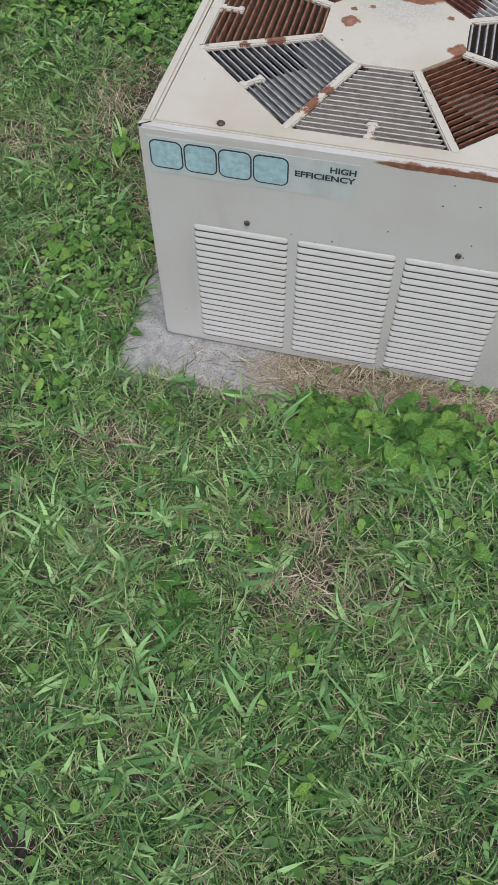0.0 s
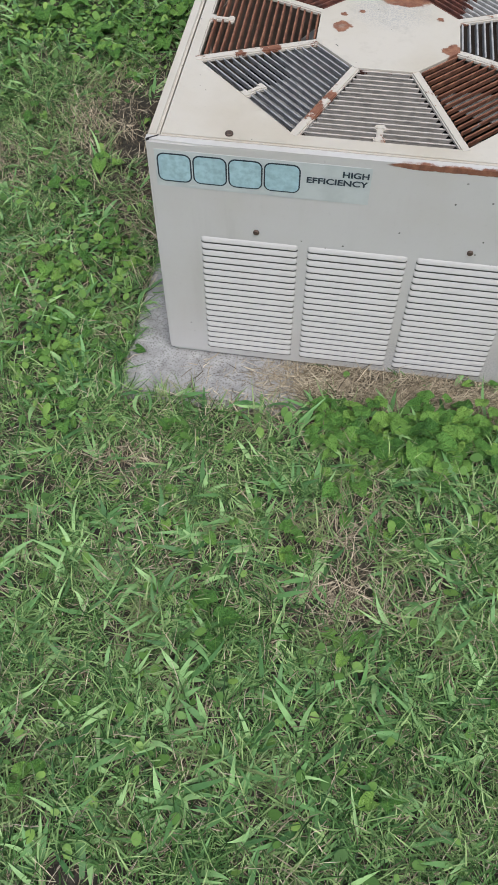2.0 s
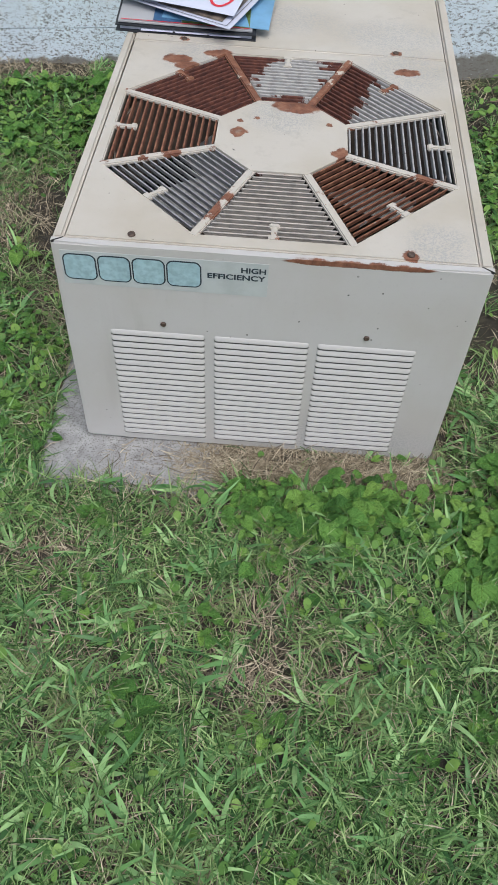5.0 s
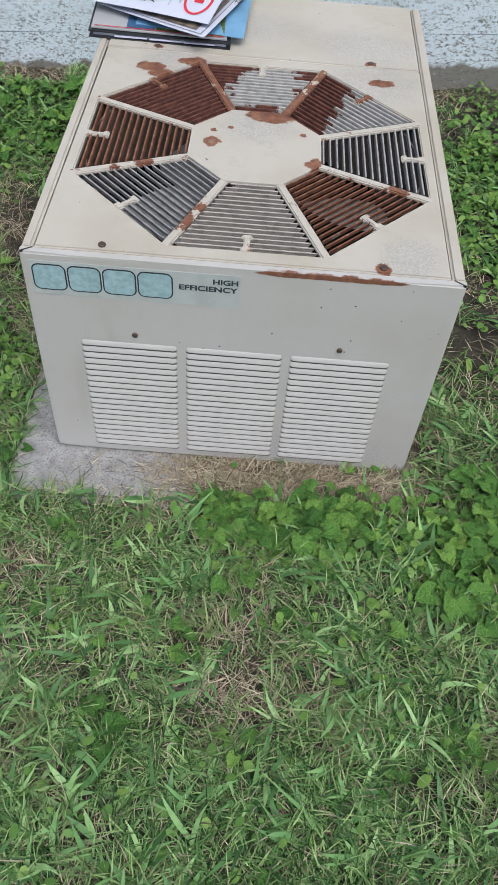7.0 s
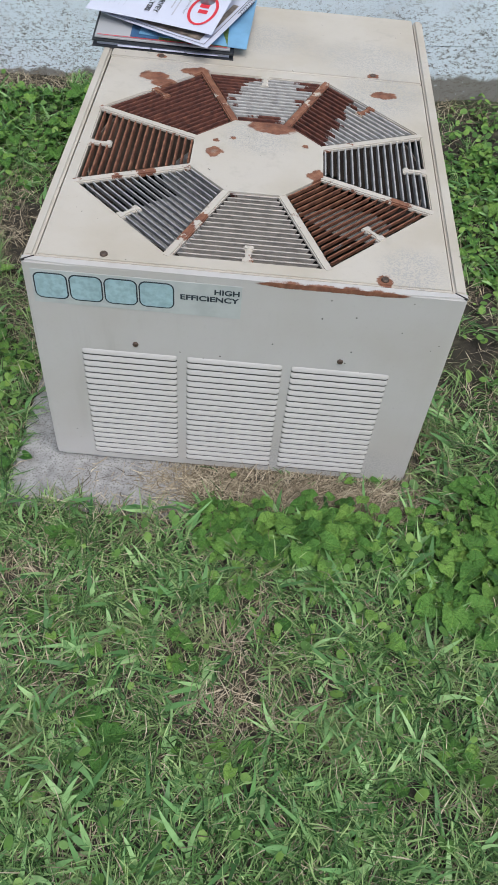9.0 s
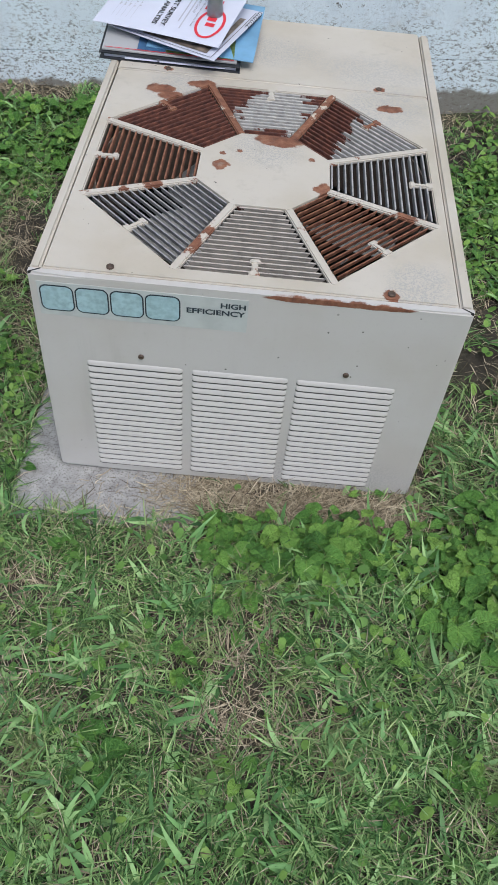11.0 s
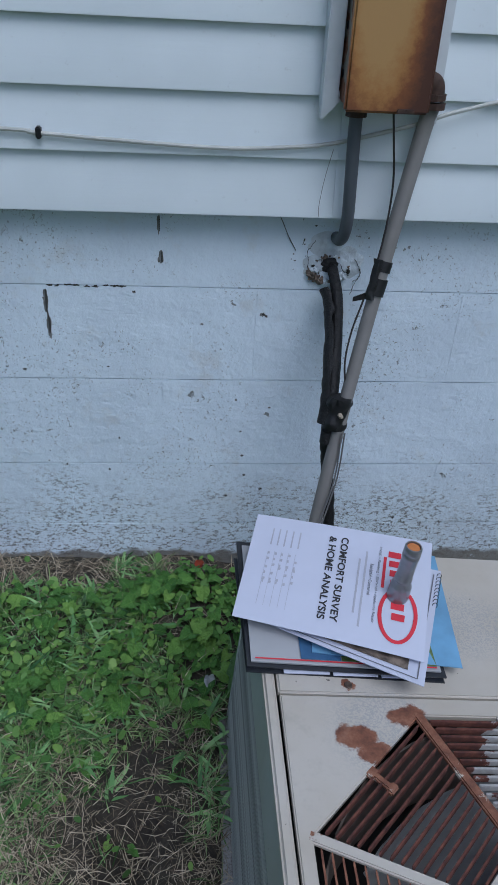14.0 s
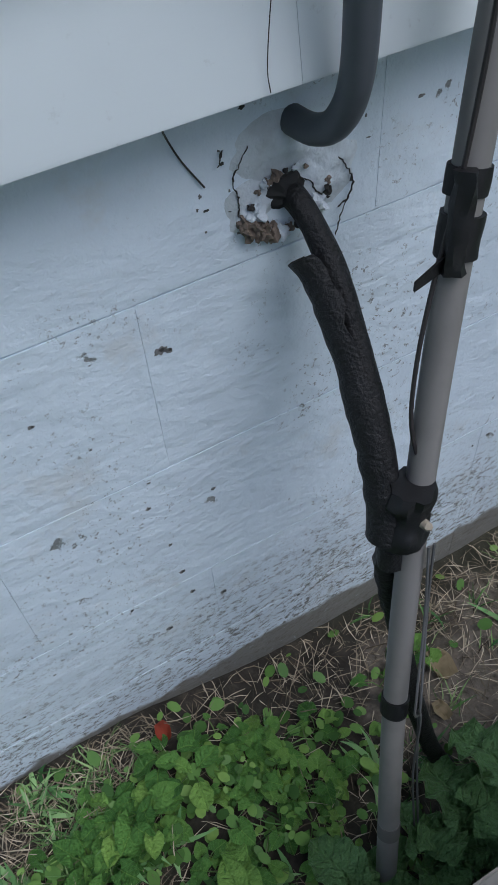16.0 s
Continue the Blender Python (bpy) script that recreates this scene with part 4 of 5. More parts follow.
        ring = [p + Vector((0.004 * math.cos(t) - 0.002, 0.0012 * math.sin(t), 0.0045 * math.sin(t))) for t in np.linspace(0, 2 * math.pi, 13)]
        tube(bm, ring, 0.0006, 5, cap=False)
        part("coil_ring", bm, black, book)
    # survey sheet on top
    at = quad_place((0.003, 0.991, 0.5465), (0.284, 0.914, 0.5660), (-0.049, 0.780, 0.5180), (0.224, 0.700, 0.5215), 0.003)
    paper = sheet("survey_sheet", at, white)
    paper.matrix_world = AC_POSE
    tagged(paper, "printed white survey sheet with red logo on top of the pile", "paper")

    def line(u0, v0):
        return lambda a, b: at(u0 + a / 0.216, v0 + b / 0.284, 0.0011)

    letters("heading", "COMFORT SURVEY", line(0.107, 0.497), 0.0118, 0.165, ink, paper, 0.025)
    letters("heading", "& HOME ANALYSIS", line(0.115, 0.430), 0.0118, 0.163, ink, paper, 0.025)
    letters("small_print", "HVAC \u2022 Plumbing \u2022 Electrical \u2022 Appliance Repair", line(0.135, 0.708), 0.0055, 0.145, faint, paper)
    letters("small_print", "Residential \u2022 Commercial", line(0.31, 0.672), 0.0055, 0.060, faint, paper)
    patch("small_bar", at, 0.20, 0.86, 0.642, 0.653, pen, paper)
    patch("small_bar", at, 0.28, 0.76, 0.607, 0.618, pen, paper)
    for k, v0 in enumerate((0.262, 0.222, 0.182, 0.145, 0.108)):
        patch("rule_line", at, 0.36, 0.86, v0 - 0.003, v0 - 0.001, pen, paper)
        patch("small_bar", at, 0.13, 0.30, v0, v0 + 0.008, pen, paper)
        for q in range(7):
            u0 = 0.37 + 0.045 * q + 0.01 * ((q * 7 + k * 3) % 3)
            if (q + k) % 6:
                patch("pen_mark", at, u0, u0 + 0.024, v0, v0 + 0.009 + 0.004 * ((q + k) % 2), pen, paper, n=1)
    # red shapes of the letterhead
    for q in range(7):
        u0 = 0.16 + 0.085 * q + (0.02 if q > 3 else 0)
        patch("red_bar", at, u0, u0 + 0.055, 0.765 + 0.008 * q, 0.835 + 0.008 * q, red, paper, n=1)
    patch("red_bar", at, 0.22, 0.50, 0.742, 0.758, red, paper)
    bm = bmesh.new()
    ring = []
    for k in range(40):
        t = 2 * math.pi * k / 40
        row = [at(0.70 + 0.225 * s * math.cos(t), 0.845 + 0.105 * s2 * math.sin(t), 0.0012) for s, s2 in ((1.0, 1.0), (0.88, 0.80))]
        ring.append([bm.verts.new(p) for p in row])
    for k in range(40):
        bm.faces.new((ring[k][0], ring[(k + 1) % 40][0], ring[(k + 1) % 40][1], ring[k][1]))
    part("red_oval", bm, red, paper, smooth=False)
    # flashlight standing on its head
    steel = plain("torch_grey", (0.30, 0.31, 0.33), 0.32, 0.75, 0.12, 60, 0.03)
    f = thing("flashlight", AC_POSE @ pose(0.206, 0.812, 0.5385, 3, 0, 0), "grey metal flashlight standing upright on the survey sheet", "flashlight")
    bm = bmesh.new()
    lathe(bm, [(0.0160, 0.0), (0.0168, 0.002), (0.0168, 0.020), (0.0160, 0.023), (0.0165, 0.026), (0.0160, 0.030), (0.0130, 0.037), (0.0130, 0.040)], 32)
    part("head", bm, steel, f)
    bm = bmesh.new()
    prof = [(0.0122, 0.040), (0.0134, 0.041), (0.0134, 0.046), (0.0126, 0.048), (0.0126, 0.085), (0.0134, 0.087), (0.0134, 0.094), (0.0128, 0.095), (0.0132, 0.097), (0.0132, 0.106), (0.0120, 0.108), (0.0105, 0.108), (0.0105, 0.103)]
    lathe(bm, prof, 32)
    part("body", bm, steel, f)
    bm = bmesh.new()
    lathe(bm, [(0.0103, 0.1032), (0.0100, 0.1048), (0.0070, 0.1058)], 24)
    part("switch_button", bm, plain("button_orange", (0.55, 0.20, 0.06), 0.5), f, "orange rubber switch button")


build_papers()

# ---- things on the house wall ----
PVC = plain("conduit_grey", (0.215, 0.205, 0.195), 0.5, 0, 0.12, 30, 0.05)
FLEX = plain("flexible_conduit_grey", (0.085, 0.095, 0.11), 0.5, 0, 0.15, 25, 0.05)
TAPE = plain("tape_black", (0.008, 0.008, 0.009), 0.55, 0, 0.3, 120, 0.25)
FOAM = plain("insulation_black", (0.006, 0.006, 0.007), 0.60, 0, 0.6, 60, 0.7, 0.004)
COPPER = plain("wire_jacket", (0.03, 0.026, 0.026), 0.5)
RUSTY = plain("fitting_rusty", (0.075, 0.042, 0.03), 0.8, 0, 0.5, 90, 0.4)
TRIM = plain("trim_white", (0.66, 0.70, 0.73), 0.45, 0, 0.1, 20, 0.05)


def build_switch_box():
    n = Nodes("box_rusted_paint", 0.42)
    p = n.tc.outputs["Object"]
    warp = n.vec("ADD", p, n.vec("MULTIPLY", n.vec("SUBTRACT", n.noise(16, 4, color=True), (0.5, 0.5, 0.5)), (0.022, 0.022, 0.022)))
    d = n.vec("DISTANCE", n.vec("MULTIPLY", warp, (1.25, 0.0, 0.42)), (0.225 * 1.25, 0.0, 1.33 * 0.42))
    tone = n.math("ADD", d, n.band(n.noise(60, 5, 0.7), 0.3, 0.7, -0.006, 0.006))
    col = n.ramp(n.band(tone, 0.0, 0.15), [(0.25, (0.42, 0.25, 0.095)), (0.42, (0.36, 0.175, 0.055)), (0.58, (0.20, 0.075, 0.028)), (0.8, (0.075, 0.03, 0.02))])
    n.bump(n.noise(150, 5), 0.15, 0.001)
    rust = n.done(col)
    old = painted_metal("box_side_paint", (0.24, 0.21, 0.17), speckle=0.8)
    ob = thing("disconnect_box", None, "rust-stained tan metal electrical box mounted on the siding", "electrical box")
    bm = bmesh.new()
    box(bm, 0.180, 0.313, 1.300, 1.366, 1.152, 1.56, 0.003)
    part("body", bm, old, ob)
    bm = bmesh.new()
    box(bm, 0.1765, 0.3165, 1.280, 1.2975, 1.146, 1.56, 0.004, 3)
    part("cover", bm, rust, ob, "rusted tan cover")
    bm = bmesh.new()
    box(bm, 0.262, 0.290, 1.274, 1.279, 1.1475, 1.1545, 0.001)
    part("latch", bm, RUSTY, ob)
    for z in (1.19, 1.26, 1.33, 1.40):
        bm = bmesh.new()
        box(bm, 0.1790, 0.1798, 1.335, 1.345, z, z + 0.012)
        part("knockout", bm, MAT_DARK, ob)
    # white trim round it
    t = thing("mounting_trim", None, "white metal trim channel framing the electrical box", "trim")
    for x0, x1, lean in ((0.149, 0.1755, 1), (0.327, 0.349, -1)):
        bm = bmesh.new()
        box(bm, x0, x1, 1.338, 1.3735, 1.122, 1.62, 0.002)
        for v in bm.verts:
            inner = (v.co.x > (x0 + x1) / 2) == (lean > 0)
            if v.co.z < 1.2 and inner:
                v.co.z += 0.024
        part("trim_strip", bm, TRIM, t)
    bm = bmesh.new()
    box(bm, 0.176, 0.3265, 1.352, 1.3735, 1.148, 1.166, 0.002)
    part("trim_strip", bm, TRIM, t)


build_switch_box()


def build_conduits():
    c = thing("conduit", None, "grey plastic conduit running from the rusty box fitting to the ground", "conduit")
    way = smooth_path([(0.338, 1.346, 1.150), (0.326, 1.344, 1.085), (0.281, 1.303, 0.865), (0.230, 1.244, 0.604), (0.182, 1.174, 0.342), (0.136, 1.096, 0.140), (0.122, 1.07, 0.055)])
    bm = bmesh.new()
    tube(bm, way, lambda u: 0.0148 - 0.0017 * min(1, u * 2.6), 20)
    part("pipe", bm, PVC, c)
    bm = bmesh.new()
    tube(bm, smooth_path([(0.312, 1.338, 1.190), (0.326, 1.340, 1.190), (0.337, 1.342, 1.182), (0.339, 1.342, 1.160)]), 0.0165, 16)
    part("elbow", bm, RUSTY, c, "rusty iron elbow fitting")
    for z, r in ((1.152, 0.0215), (1.166, 0.0205)):
        bm = bmesh.new()
        lathe(bm, [(r, -0.005), (r, 0.005)], 8, Matrix.Translation((0.339, 1.342, z)))
        part("lock_nut", bm, RUSTY, c)
    bm = bmesh.new()
    a, b = Vector((0.1445, 1.1100, 0.177)), Vector((0.1400, 1.1025, 0.158))
    tube(bm, [a, b], 0.0138, 20)
    part("coupling", bm, plain("conduit_stain", (0.16, 0.15, 0.14), 0.7), c)
    for p, q, r in (((0.2870, 1.3098, 0.891), (0.2828, 1.3055, 0.872), 0.0158), ((0.2800, 1.3020, 0.860), (0.2733, 1.2955, 0.830), 0.0163), ((0.186, 1.180, 0.362), (0.181, 1.173, 0.340), 0.0150)):
        bm = bmesh.new()
        tube(bm, smooth_path([p, [(s + t) / 2 for s, t in zip(p, q)], q], 4), r, 20, 0.06)
        part("tape_wrap", bm, TAPE, c, "black electrical tape")
    bm = bmesh.new()
    tube(bm, smooth_path([(0.2725, 1.297, 0.898), (0.2685, 1.292, 0.874), (0.264, 1.288, 0.846), (0.264, 1.285, 0.826)], 5), 0.0085, 10, 0.5)
    part("tape_wrap", bm, TAPE, c)
    bm = bmesh.new()
    box(bm, -0.020, 0.018, -0.001, 0.001, -0.008, 0.008)
    for v in bm.verts:
        if v.co.x < 0:
            v.co.z = v.co.z * 0.5 - 0.010
            v.co.y -= 0.004
    bmesh.ops.subdivide_edges(bm, edges=list(bm.edges), cuts=2, use_grid_fill=True)
    bm.transform(Matrix.Translation((0.252, 1.292, 0.834)))
    part("tape_flap", bm, TAPE, c)

    f = thing("flexible_conduit", None, "dark grey flexible conduit bending from the box into the wall", "conduit")
    bm = bmesh.new()
    tube(bm, smooth_path([(0.209, 1.338, 1.150), (0.210, 1.339, 1.10), (0.214, 1.343, 1.02), (0.2175, 1.350, 0.955), (0.2175, 1.368, 0.918), (0.216, 1.396, 0.900), (0.215, 1.432, 0.895)]), 0.0114, 18)
    part("hose", bm, FLEX, f)
    bm = bmesh.new()
    lathe(bm, [(0.0185, -0.008), (0.0185, 0.006)], 8, Matrix.Translation((0.209, 1.338, 1.139)))
    part("lock_nut", bm, RUSTY, f)

    r = thing("refrigerant_line", None, "black foam-insulated refrigerant pipe with torn ends taped to the conduit", "pipe")
    main = smooth_path([(0.211, 1.44, 0.837), (0.214, 1.410, 0.830), (0.219, 1.380, 0.800), (0.220, 1.347, 0.758), (0.216, 1.310, 0.708), (0.212, 1.275, 0.650), (0.207, 1.252, 0.595), (0.203, 1.238, 0.54)])
    bm = bmesh.new()
    tube(bm, main, lambda u: 0.0105 + 0.0025 * u + 0.0005 * math.sin(u * 23), 18, 0.10)
    part("insulation", bm, FOAM, r)
    # split outer sleeve, torn open along its side
    bm = bmesh.new()
    ring = []
    k0 = int(len(main) * 0.27)
    for i, c0 in enumerate(main[k0:-6]):
        w = (main[k0 + i + 1] - c0).normalized()
        s = Vector((1, 0, 0))
        s = (s - w * s.dot(w)).normalized()
        u = w.cross(s)
        rr = 0.0185 * (1 + 0.15 * noise.noise(c0 * 70))
        c0 = c0 + Vector((-0.0035 - 0.011 * math.exp(-i / 9.0), -0.001, 0))
        ring.append([bm.verts.new(c0 + (s * math.cos(t) + u * math.sin(t)) * rr) for t in np.linspace(radians(104 + 22 * noise.noise(c0 * 45)), radians(274 + 30 * noise.noise(c0 * 38)), 12)])
    for a, b in zip(ring, ring[1:]):
        for k in range(11):
            bm.faces.new((a[k], a[k + 1], b[k + 1], b[k]))
    bmesh.ops.recalc_face_normals(bm, faces=bm.faces)
    bmesh.ops.solidify(bm, geom=list(bm.faces), thickness=0.003)
    part("sleeve", bm, FOAM, r, "split black foam sleeve")
    bm = bmesh.new()
    tube(bm, smooth_path([(0.205, 1.242, 0.57), (0.209, 1.248, 0.51), (0.219, 1.232, 0.42), (0.234, 1.205, 0.28), (0.265, 1.170, 0.10), (0.290, 1.152, 0.03)]), 0.0122, 16, 0.25)
    part("lower_pipe", bm, FOAM, r)
    bm = bmesh.new()
    tube(bm, smooth_path([(0.2245, 1.248, 0.640), (0.2205, 1.244, 0.610), (0.216, 1.240, 0.575)], 6), lambda u: 0.0250 + 0.002 * math.sin(u * 9), 22, 0.3, True, 0.8)
    part("tape_wrap", bm, TAPE, r, "thick wrap of black tape")
    bm = bmesh.new()
    bmesh.ops.create_icosphere(bm, subdivisions=2, radius=0.0055)
    for v in bm.verts:
        v.co = v.co * (1 + 0.6 * noise.noise(v.co * 200)) + Vector((0.2215, 1.2205, 0.613))
    part("putty_lump", bm, plain("putty_tan", (0.36, 0.31, 0.24), 0.8), r)

    w = thing("control_wire", None, "thin black wire from the box taped along the conduit", "wire")
    bm = bmesh.new()
    tube(bm, smooth_path([(0.262, 1.300, 1.150), (0.270, 1.300, 1.10), (0.280, 1.306, 1.04), (0.281, 1.306, 0.98), (0.275, 1.302, 0.92), (0.266, 1.297, 0.87), (0.252, 1.290, 0.82), (0.234, 1.276, 0.76), (0.227, 1.264, 0.70), (0.236, 1.250, 0.64)]), 0.0019, 8)
    part("wire", bm, COPPER, w)
    for dx, dy in ((0.0, 0.0), (0.006, 0.004)):
        bm = bmesh.new()
        tube(bm, smooth_path([(0.228 + dx, 1.218, 0.575), (0.220 + dx, 1.196 + dy, 0.48), (0.192 + dx, 1.158, 0.40), (0.188 + dx, 1.150, 0.37), (0.204, 1.154 + dy, 0.33), (0.196 + dx, 1.135, 0.20), (0.186 + dx, 1.10, 0.09)]), 0.0016, 6)
        part("wire", bm, plain("wire_grey", (0.12, 0.12, 0.12), 0.5), w)


build_conduits()


def build_wall_hole():
    h = thing("wall_hole", pose(0.004, 0, -0.013), "ragged hole in the wall where pipes enter with crumbling grey sealant", "hole")
    chalk = plain("sealant_pale", (0.72, 0.785, 0.84), 0.85, 0, 0.3, 60, 0.5, 0.004)
    tan = plain("sealant_tan", (0.24, 0.19, 0.15), 0.9, 0, 0.5, 90, 0.6, 0.004)

    def blob(x, z, rx, rz, depth, seed, rough):
        bm = bmesh.new()
        rings = []
        for j in range(7):
            q = j / 6
            row = []
            for k in range(28):
                t = 2 * math.pi * k / 28
                e = 1 + rough * noise.noise(Vector((math.cos(t) * 2 + seed, math.sin(t) * 2, seed)))
                hgt = depth * (1 - q ** 2.2) * (1 + 0.7 * noise.noise(Vector((math.cos(t) * q * 3 + seed, math.sin(t) * q * 3, 4))))
                row.append(bm.verts.new((x + rx * q * e * math.cos(t), WALL_Y + 0.001 - max(hgt, -0.001), z + rz * q * e * math.sin(t))))
            rings.append(row)
        for a, b in zip(rings, rings[1:]):
            for k in range(28):
                bm.faces.new((a[k], a[(k + 1) % 28], b[(k + 1) % 28], b[k]))
        bmesh.ops.remove_doubles(bm, verts=bm.verts, dist=1e-6)
        return bm

    part("sealant", blob(0.194, 0.893, 0.040, 0.030, 0.0045, 1.0, 0.22), chalk, h)
    part("sealant", blob(0.241, 0.858, 0.034, 0.034, 0.005, 2.3, 0.25), chalk, h)
    part("sealant", blob(0.172, 0.848, 0.026, 0.024, 0.0045, 7.7, 0.3), chalk, h)
    part("cavity", blob(0.203, 0.852, 0.022, 0.017, 0.0075, 5.1, 0.3), MAT_DARK, h, "dark open gap")
    for x, z, r, s in ((0.170, 0.833, 0.0085, 1.0), (0.180, 0.825, 0.0075, 2.0), (0.189, 0.821, 0.0065, 3.0), (0.230, 0.832, 0.008, 4.0), (0.175, 0.845, 0.007, 5.0), (0.197, 0.819, 0.006, 6.0), (0.164, 0.840, 0.006, 1.5)):
        bm = bmesh.new()
        bmesh.ops.create_icosphere(bm, subdivisions=3, radius=r)
        for v in bm.verts:
            v.co = v.co * (1 + 1.1 * noise.noise(v.co * 240 + Vector((s, 0, 0)))) + Vector((x, WALL_Y - 0.004, z))
        part("crumb", bm, tan if s < 4 else chalk, h, "" if s > 3 else "tan crumbled filler")

    crack = plain("crack_dark", (0.03, 0.028, 0.026), 0.95)
    ways = [[(0.172, 0.902), (0.160, 0.886), (0.157, 0.874), (0.161, 0.861), (0.159, 0.846)], [(0.252, 0.866), (0.262, 0.852), (0.2665, 0.838), (0.262, 0.826), (0.252, 0.820)], [(0.262, 0.826), (0.256, 0.812), (0.252, 0.793)],
            [(0.214, 0.862), (0.226, 0.854), (0.232, 0.842), (0.244, 0.833)], [(0.186, 0.862), (0.194, 0.869), (0.203, 0.866), (0.212, 0.874)], [(0.176, 0.846), (0.184, 0.836), (0.186, 0.822)], [(0.150, 0.905), (0.146, 0.893)]]
    for k, way in enumerate(ways):
        bm = bmesh.new()
        line = [Vector((x + 0.0022 * noise.noise(Vector((x * 300, z * 300, k))), WALL_Y - 0.0035, z + 0.002 * noise.noise(Vector((z * 300, k, x * 300))))) for x, _, z in smooth_path([(x, 0, z) for x, z in way], 7)]
        tube(bm, line, lambda u, k=k: 0.0004 + 0.0011 * abs(noise.noise(Vector((u * 9, k, 2)))) , 6)
        part("crack", bm, crack, h)
    rng = random.Random(31)
    for k in range(26):
        a = rng.uniform(0, 2 * math.pi)
        r = rng.uniform(0.0015, 0.0042)
        bm = bmesh.new()
        bmesh.ops.create_icosphere(bm, subdivisions=2, radius=r)
        for v in bm.verts:
            v.co = v.co * (1 + 1.2 * noise.noise(v.co * 400 + Vector((k, 0, 0)))) + Vector((0.206 + 0.036 * math.cos(a) * rng.uniform(0.98, 1.02), WALL_Y - 0.004, 0.846 + 0.026 * math.sin(a)))
        part("crumb", bm, rng.choice((tan, chalk, chalk, crack)), h)


build_wall_hole()


def build_cable():
    c = thing("siding_cable", None, "white cable clipped along the siding", "cable")
    bm = bmesh.new()
    pts = [(-3.0, 1.372, 1.10), (-1.5, 1.370, 1.105), (-0.461, 1.370, 1.086), (-0.334, 1.369, 1.080), (-0.208, 1.369, 1.073), (-0.021, 1.368, 1.066), (0.10, 1.368, 1.071), (0.187, 1.367, 1.082), (0.328, 1.364, 1.119), (0.396, 1.364, 1.142), (0.585, 1.366, 1.186), (0.9, 1.366, 1.235), (2.5, 1.366, 1.40)]
    tube(bm, smooth_path(pts, 6), 0.0036, 8)
    part("cable", bm, plain("cable_white", (0.52, 0.53, 0.50), 0.5, 0, 0.2, 20), c)
    bm = bmesh.new()
    box(bm, -0.331, -0.322, 1.360, 1.378, 1.071, 1.090, 0.002)
    part("clip", bm, TAPE, c, "black plastic clip")


build_cable()

# loose threads and scraps
def build_scraps():
    t = thing("loose_thread", None, "thin dark thread hanging beside the hole in the wall", "thread")
    bm = bmesh.new()
    tube(bm, smooth_path([(0.098, 1.384, 0.946), (0.108, 1.412, 0.925), (0.122, 1.4225, 0.895), (0.138, 1.4225, 0.868)], 5), 0.0008, 5)
    part("strand", bm, COPPER, t)
    t = thing("loose_thread", None, "thin dark thread hanging over the siding seam", "thread")
    bm = bmesh.new()
    tube(bm, smooth_path([(0.182, 1.369, 1.07), (0.172, 1.3705, 1.02), (0.166, 1.371, 0.97), (0.168, 1.372, 0.95)], 5), 0.0004, 5)
    part("strand", bm, COPPER, t)
    for x, y, s, name, label, color in ((-0.022, 1.045, 0.017, "white_scrap", "small white scrap lying beside the unit", (0.6, 0.62, 0.64)),
                                        (-0.041, 1.375, 0.015, "red_scrap", "crumpled orange red leaf at the foot of the wall", (0.42, 0.07, 0.03)),
                                        (0.375, 1.272, 0.026, "dead_leaf", "curled dry tan leaf lying on the soil", (0.42, 0.33, 0.19)),
                                        (0.33, 1.215, 0.016, "dead_leaf", "curled dry tan leaf lying on the soil", (0.42, 0.33, 0.19))):
        bm = bmesh.new()
        g = [[bm.verts.new(((i / 5 - 0.5) * s * (1.6 - abs(j - 2.5) * 0.25), (j / 5 - 0.5) * s * 1.9, 0.006 + 0.5 * s * noise.noise(Vector((i * 0.5, j * 0.5, x * 40))) + 0.012 * (i / 5 - 0.5) ** 2)) for j in range(6)] for i in range(6)]
        for i in range(5):
            for j in range(5):
                bm.faces.new((g[i][j], g[i + 1][j], g[i + 1][j + 1], g[i][j + 1]))
        bmesh.ops.solidify(bm, geom=list(bm.faces), thickness=0.0006)
        ob = part(name, bm, plain(name, color, 0.7, 0, 0.3, 60), None)
        ob.location = (x, y, float(ground_z(np.array(x), np.array(y))) + 0.012)
        tagged(ob, label, "scrap" if "scrap" in name else "leaf")


build_scraps()

# ---- plants and litter ----
BARE = [(0.362, -0.478, 0.085, 0.052, 0.97), (0.392, -0.365, 0.060, 0.058, 0.95), (-0.01, -0.26, 0.09, 0.08, 0.62), (0.11, -0.45, 0.10, 0.05, 0.5), (0.44, -0.46, 0.06, 0.06, 0.6), (-0.27, 0.70, 0.18, 0.19, 0.95),
        (-0.53, 0.57, 0.10, 0.10, 0.7), (-0.09, 0.58, 0.09, 0.36, 0.96), (0.85, 0.40, 0.13, 0.26, 0.99), (0.55, 1.17, 0.30, 0.11, 0.95), (-0.12, 1.18, 0.085, 0.058, 0.98),
        (0.47, -0.055, 0.24, 0.055, 1.0), (0.13, -0.12, 0.16, 0.03, 0.5), (-0.32, 0.18, 0.08, 0.10, 0.5), (0.72, 0.10, 0.06, 0.10, 0.7), (-0.42, 0.95, 0.05, 0.05, 0.3), (0.62, -0.10, 0.10, 0.04, 0.6)]


def bare(x, y):
    keep = np.ones_like(x)
    for cx, cy, rx, ry, s in BARE:
        keep = keep * (1 - s * np.exp(-(((x - cx) / rx) ** 2 + ((y - cy) / ry) ** 2) ** 1.3))
    return 1 - keep


